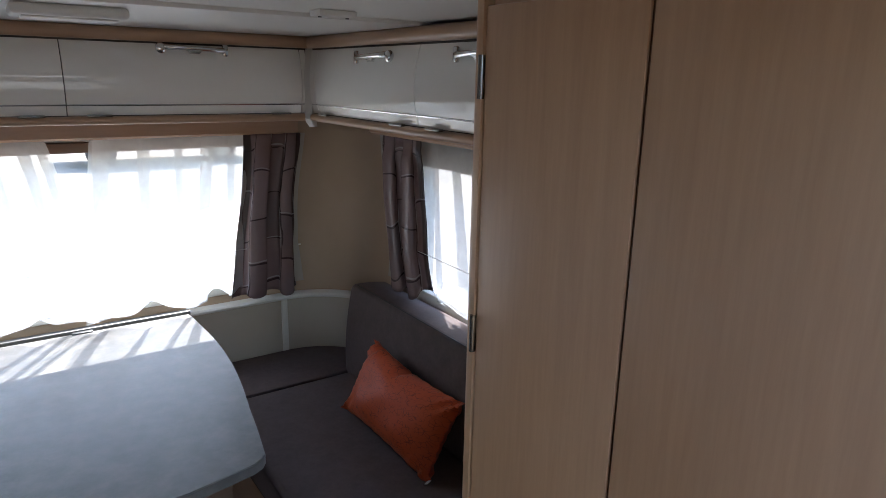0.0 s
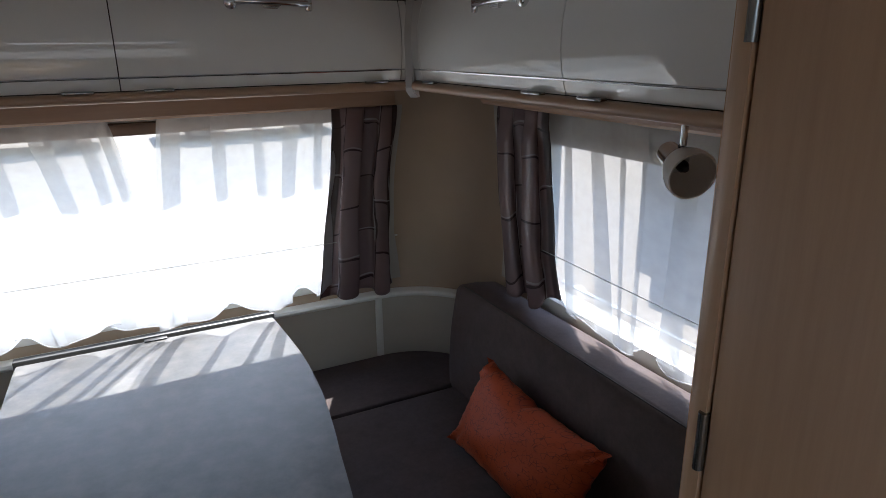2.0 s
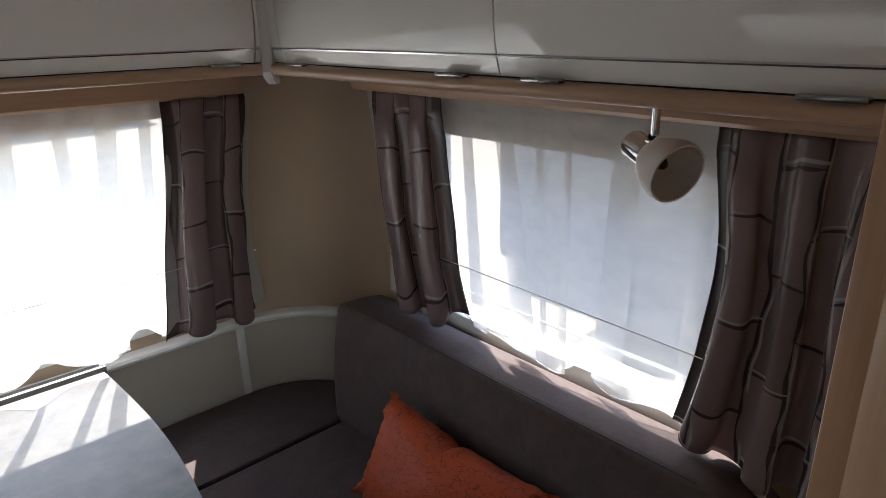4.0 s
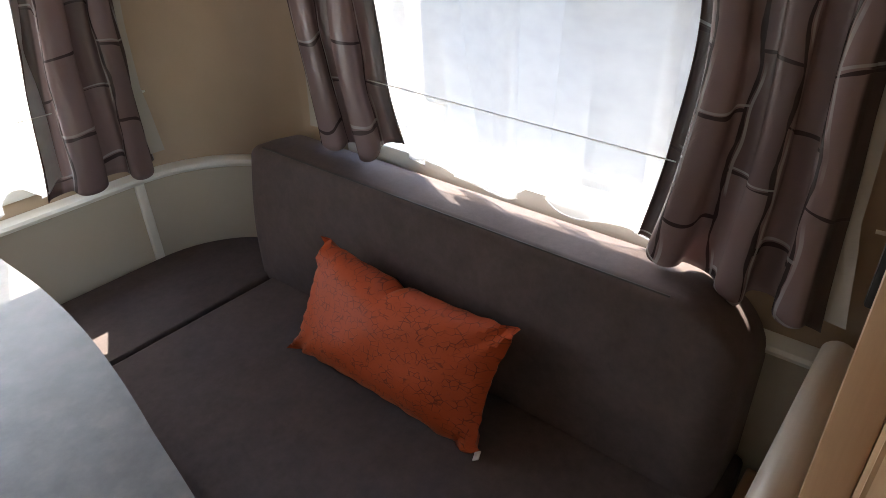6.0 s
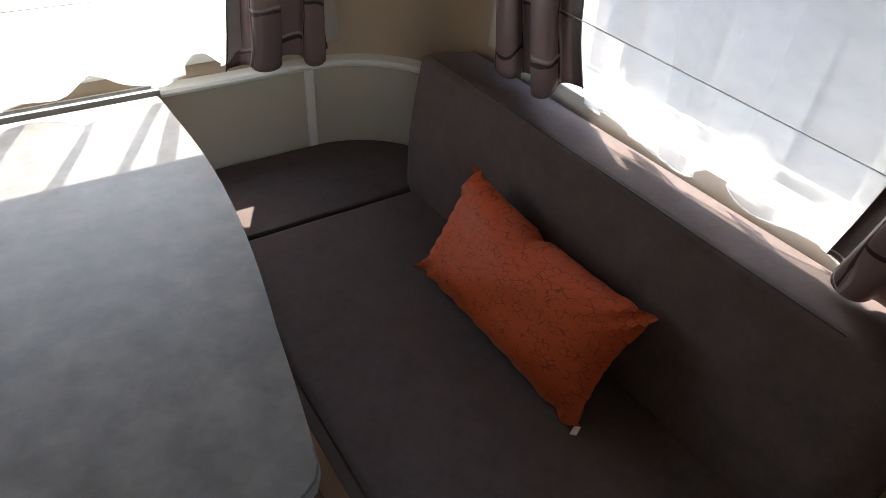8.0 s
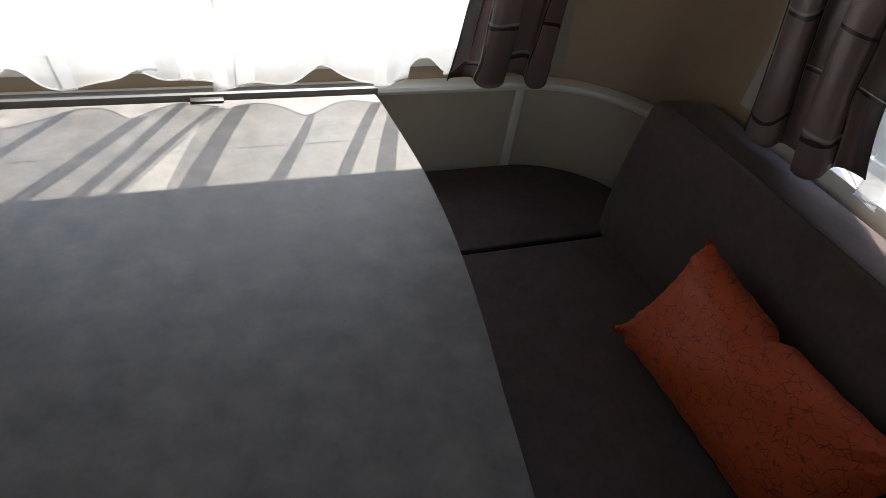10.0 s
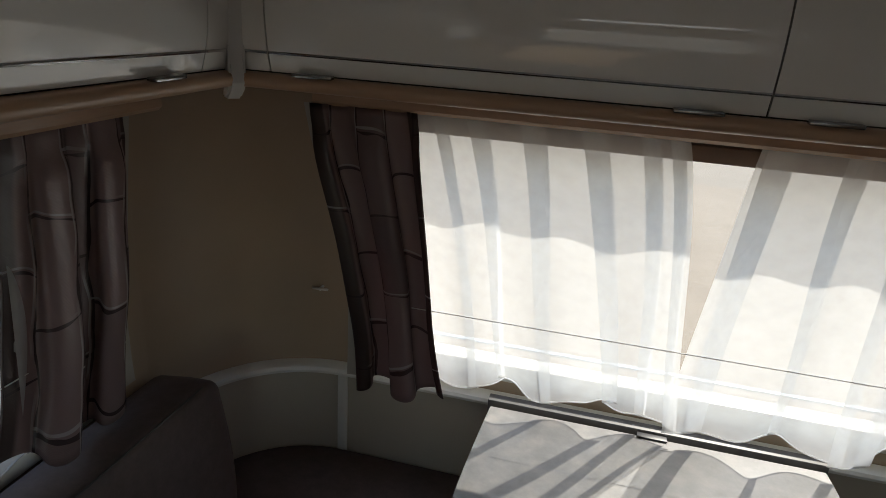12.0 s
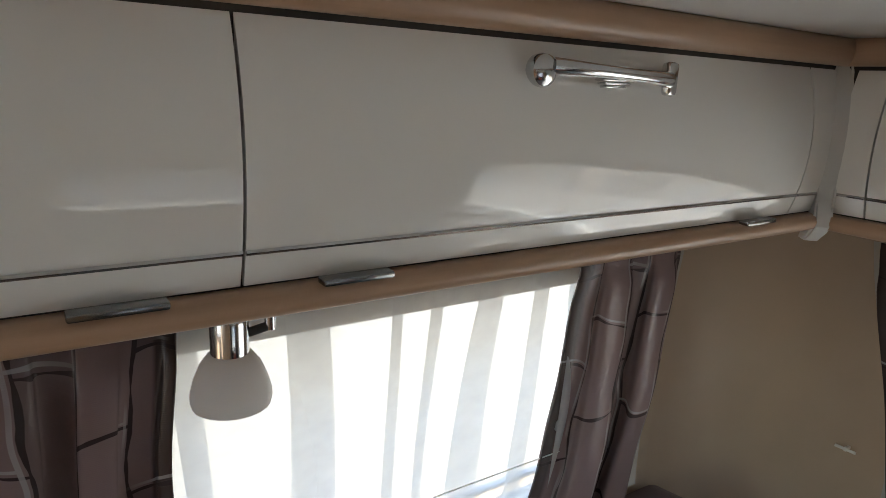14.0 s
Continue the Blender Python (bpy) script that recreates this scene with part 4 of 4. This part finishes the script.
# ---------------------------------------------------------------- table
def table():
    t = thing("table", "slate-grey laminate table with bowed sides, fixed below the window", "table", (0, 2.1, 0))
    right = []
    y_b, y_f, r = 2.755, 1.545, 0.06
    for k in range(25):
        y = y_b + (1.63 - y_b) * k / 24
        q = (y_b - y) / (y_b - 1.63)
        x = 0.39 + 0.014 * math.sin(math.pi * min(1, q * 1.25)) * (q < 0.8) - 0.092 * max(0, (q - 0.25) / 0.75) ** 1.8
        right.append((x, y))
    xc, yc = right[-1]
    tip = [(xc - 0.004, 1.605), (xc - 0.018, 1.585), (xc - 0.045, 1.570), (xc - 0.11, 1.556), (0.09, 1.538), (0.0, 1.535)]
    half = right + tip
    outline = half + [(-x, y) for x, y in half[::-1][1:]]
    bm = bmesh.new()
    vs = [bm.verts.new((x, y, 0.712)) for x, y in outline]
    f = bm.faces.new(vs)
    ex = bmesh.ops.extrude_face_region(bm, geom=[f])
    for v in [v for v in ex["geom"] if isinstance(v, bmesh.types.BMVert)]:
        v.co.z = 0.74
    topf = [f for f in bm.faces if len(f.verts) > 10 and f.calc_center_median().z > 0.73][0]
    bmesh.ops.bevel(bm, geom=list(topf.edges), offset=0.003, segments=2, affect="EDGES")
    part("tabletop", bm, TABLE, t)
    part("wall_rail", rbox(-0.40, 0.40, 2.768, 2.800, 0.700, 0.748, 0.003), RAIL_GREY, t, "dull grey wall rail")
    part("latch", rbox(-0.03, 0.04, 2.742, 2.762, 0.741, 0.745, 0.0015), DARK_PLASTIC, t, "small dark latch")
    part("leg", rbox(-0.05, 0.05, 1.72, 1.80, 0.03, 0.71, 0.008), DARK_PLASTIC, t, "dark folding leg")
    part("foot", rbox(-0.20, 0.20, 1.70, 1.82, 0.0, 0.032, 0.008), DARK_PLASTIC, t)


table()


# ---------------------------------------------------------------- wardrobe
def wardrobe():
    w = thing("wardrobe", "pale wood-look wardrobe with full-height doors and rounded edge", "wardrobe", (0.8, 0.3, 0))
    x = 0.486
    part("body", rbox(x + 0.0205, WX - 0.002, -0.9, 1.030, 0, CEIL_Z - 0.008, 0.002), WOOD_V, w)
    for y0, y1 in ((-0.16, 0.245), (0.251, 0.661), (0.667, 0.987)):
        d = part("door", rbox(x, x + 0.0075, y0, y1, 0.06, 1.805, 0.003), WOOD_V, w, "tall plain door")
    part("joint", rbox(x + 0.008, x + 0.0203, -0.15, 0.98, 0.07, 1.80, 0), JOINT_BROWN, w, "dark gap between the doors")
    for z in (1.246, 1.695, 0.4):
        h = tube([(x - 0.003, 0.992, z - 0.035), (x - 0.003, 0.992, z + 0.035)], 0.006, 10)
        part("hinge", h, CHROME_SATIN, w, "satin metal hinge")
    post = []
    for k in range(13):
        a = math.pi / 2 * k / 12
        post.append((x + 0.045 - 0.048 * math.cos(a), 0.998 + 0.035 * math.sin(a)))
    outline = [(x + 0.019, 0.990), (x - 0.003, 0.990)] + post + [(x + 0.046, 1.0305), (x + 0.019, 1.0305)]
    bm = prism(outline, (0, 0, 0), (1, 0, 0), (0, 1, 0), (0, 0, 1), CEIL_Z - 0.008)
    part("end_panel", rbox(x + 0.085, WX - 0.003, 1.031, 1.066, 0, CEIL_Z - 0.008, 0.004), WOOD_V, w, "plain end panel")
    part("end_handle", rbox(0.90, 0.925, 1.068, 1.082, 1.0, 1.16, 0.005, 2), DARK_PLASTIC, w, "slim black grip")
    part("edge_post", bm, WOOD_V, w, "rounded wood-look edge")


wardrobe()


# ---------------------------------------------------------------- lamps
def reading_lamp(at, low, centre, shade_dir, label):
    """Chrome stem from at down to low, swivel to the chrome socket at centre, frosted bell shade along shade_dir."""
    at, low, centre = Vector(at), Vector(low), Vector(centre)
    t = thing("reading_lamp", label, "lamp", at, "reading lamps")
    part("plate", lathe([(0.004, 0), (0.034, 0), (0.034, 0.004), (0.004, 0.005)], Matrix.Translation(at - Vector((0, 0, 0.001))), 20), CHROME, t, "chrome mounting plate")
    part("stem", tube([at, low], 0.0068, 12), CHROME, t, "chrome stem")
    part("knuckle", tube([low + Vector((0, 0, 0.004)), low.lerp(centre, 0.5), centre], 0.0055, 12), DARK_PLASTIC, t, "dark swivel joint")
    m = Matrix.Translation(centre) @ Vector(shade_dir).normalized().to_track_quat("Z", "Y").to_matrix().to_4x4()
    part("socket", lathe([(0.004, -0.022), (0.0205, -0.022), (0.0215, -0.019), (0.0215, 0.022), (0.019, 0.024), (0.004, 0.024)], m, 28), CHROME, t, "polished chrome socket")
    outer = [(0.018, 0.018), (0.025, 0.022), (0.034, 0.034), (0.0415, 0.052), (0.0455, 0.068), (0.0455, 0.076), (0.044, 0.082)]
    inner = [(r - 0.003, h) for r, h in outer[::-1]]
    part("shade", lathe(outer + inner, m, 36), OPAL, t, "frosted white bell glass shade")
    part("bulb", lathe([(0.003, 0.022), (0.010, 0.024), (0.011, 0.044), (0.006, 0.054), (0.001, 0.056)], m, 14), DARK_PLASTIC, t, "small unlit bulb")


L_LAB = "chrome reading lamp with frosted bell shade hung under the locker"
reading_lamp((0.88, 1.420, 1.537), (0.88, 1.420, 1.482), (0.872, 1.434, 1.460), (-0.32, -0.89, -0.26), L_LAB)
reading_lamp((-1.0, 1.509, 1.537), (-1.0, 1.509, 1.446), (-1.0, 1.462, 1.446), (0.0, 0.0, -1.0), L_LAB)

# ceiling fittings
cl = thing("ceiling_light", "flat white ceiling light, switched off", "lamp", (-0.02, 1.74, CEIL_Z - 0.03))
part("housing", rbox(-0.13, 0.085, 1.68, 1.80, CEIL_Z - 0.030, CEIL_Z - 0.006, 0.010, 3), WHITE_PLASTIC, cl)
part("diffuser", rbox(-0.11, 0.065, 1.70, 1.78, CEIL_Z - 0.034, CEIL_Z - 0.028, 0.003), OPAL, cl, "opal diffuser")
cp = thing("ceiling_plate", "small white plastic plate on the ceiling", "ceiling fitting", (0.46, 1.5, CEIL_Z))
part("plate", rbox(0.42, 0.51, 1.475, 1.53, CEIL_Z - 0.010, CEIL_Z + 0.004, 0.004), WHITE_PLASTIC, cp)
for px in (0.432, 0.498):
    part("screw", lathe([(0.001, -0.002), (0.004, -0.002), (0.004, 0.0), (0.001, 0.0)], Matrix.Translation((px, 1.502, CEIL_Z - 0.010)), 10), DARK_PLASTIC, cp, "dark screw head")

def curtain_hook(at, out):
    at, out = Vector(at), Vector(out)
    t = thing("curtain_hook", "small cream plastic tie-back peg on the wall", "hook", at, "tie-back pegs")
    part("peg", tube([at, at + out * 0.010, at + out * 0.022], [0.004, 0.004, 0.0055], 10), TRIM, t)
    side = Vector((out.y, -out.x, 0))
    part("bar", tube([at + out * 0.020 - side * 0.022, at + out * 0.022 + side * 0.022], 0.0035, 8), TRIM, t)


for sx in (1, -1):
    curtain_hook((sx * 0.885, 2.835, 0.955), (0, -1, 0))
    curtain_hook((sx * 1.168, 1.085, 0.985), (-sx, 0, 0))


# ---------------------------------------------------------------- outside
def parked_caravan(x, y0, y1, paint, foot, label):
    t = thing("parked_caravan", label, "caravan", (x + 1.1, (y0 + y1) / 2, -0.45), "parked caravans")
    low = 0.16 if foot > -0.2 else foot
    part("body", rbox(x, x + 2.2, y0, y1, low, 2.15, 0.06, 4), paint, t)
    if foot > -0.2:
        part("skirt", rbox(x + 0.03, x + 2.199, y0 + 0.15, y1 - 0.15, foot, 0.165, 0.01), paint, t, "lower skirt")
    for a in (y0 + 0.7, y1 - 1.9):
        part("window", rbox(x - 0.02, x + 0.02, a, a + 1.1, 1.05, 1.6, 0.02), DARK_GLASS, t, "tinted window")
    m = Matrix.Translation((x + 0.2, (y0 + y1) / 2, -0.13)) @ pose(0, 0, 0, 0, 90, 0)
    part("wheel", lathe([(0.02, -0.1), (0.30, -0.1), (0.32, -0.06), (0.32, 0.06), (0.30, 0.1), (0.02, 0.1)], m, 24), DARK_PLASTIC, t)


def parked_car(cx, cy, length, paint, label):
    """A plain hatchback standing across the view."""
    t = thing("parked_car", label, "car", (cx, cy, -0.45), "parked cars")
    h = length / 2
    side = [(-h, 0.35), (-h, 0.75), (-h + 0.25, 0.95), (-h + 0.55, 1.0), (-h + 1.0, 1.45), (h - 1.35, 1.48), (h - 0.7, 0.98), (h - 0.08, 0.85), (h, 0.6), (h, 0.35)]
    bm = prism(side, (cx, cy - 0.85, -0.45), (1, 0, 0), (0, 0, 1), (0, 1, 0), 1.7)
    bmesh.ops.bevel(bm, geom=[e for e in bm.edges if e.calc_face_angle(0) > 0.6], offset=0.06, segments=3, affect="EDGES")
    part("body", bm, paint, t)
    glass = [(-h + 0.75, 1.02), (-h + 1.08, 1.38), (h - 1.42, 1.40), (h - 0.85, 1.02)]
    part("side_window", prism(glass, (cx, cy - 0.862, -0.45), (1, 0, 0), (0, 0, 1), (0, 1, 0), 0.02), DARK_GLASS, t, "tinted side glass")
    for wx in (-h + 0.75, h - 0.85):
        m = Matrix.Translation((cx + wx, cy - 0.78, -0.13)) @ pose(0, 0, 0, 90, 0, 0)
        w = part("wheel", lathe([(0.02, -0.1), (0.30, -0.1), (0.32, -0.06), (0.32, 0.06), (0.30, 0.1), (0.02, 0.1)], m, 24), DARK_PLASTIC, t)
        part("rim", lathe([(0.01, 0.085), (0.19, 0.085), (0.20, 0.108), (0.05, 0.112), (0.01, 0.112)], m, 18), CHROME_SATIN, w)


parked_caravan(3.0, -3.2, 3.7, VAN_SHADE, -0.05, "touring caravan parked alongside, its shaded side put into darkened paint")
parked_caravan(-4.9, -3.0, 8.5, VAN_CREAM, -0.44, "cream touring caravan with sides down to the ground")
parked_car(-2.2, 17.3, 4.3, VAN_WHITE, "white hatchback parked on the gravel beyond the hardstanding")
parked_car(3.3, 17.6, 4.3, VAN_GREY, "grey hatchback parked on the gravel beyond the hardstanding")
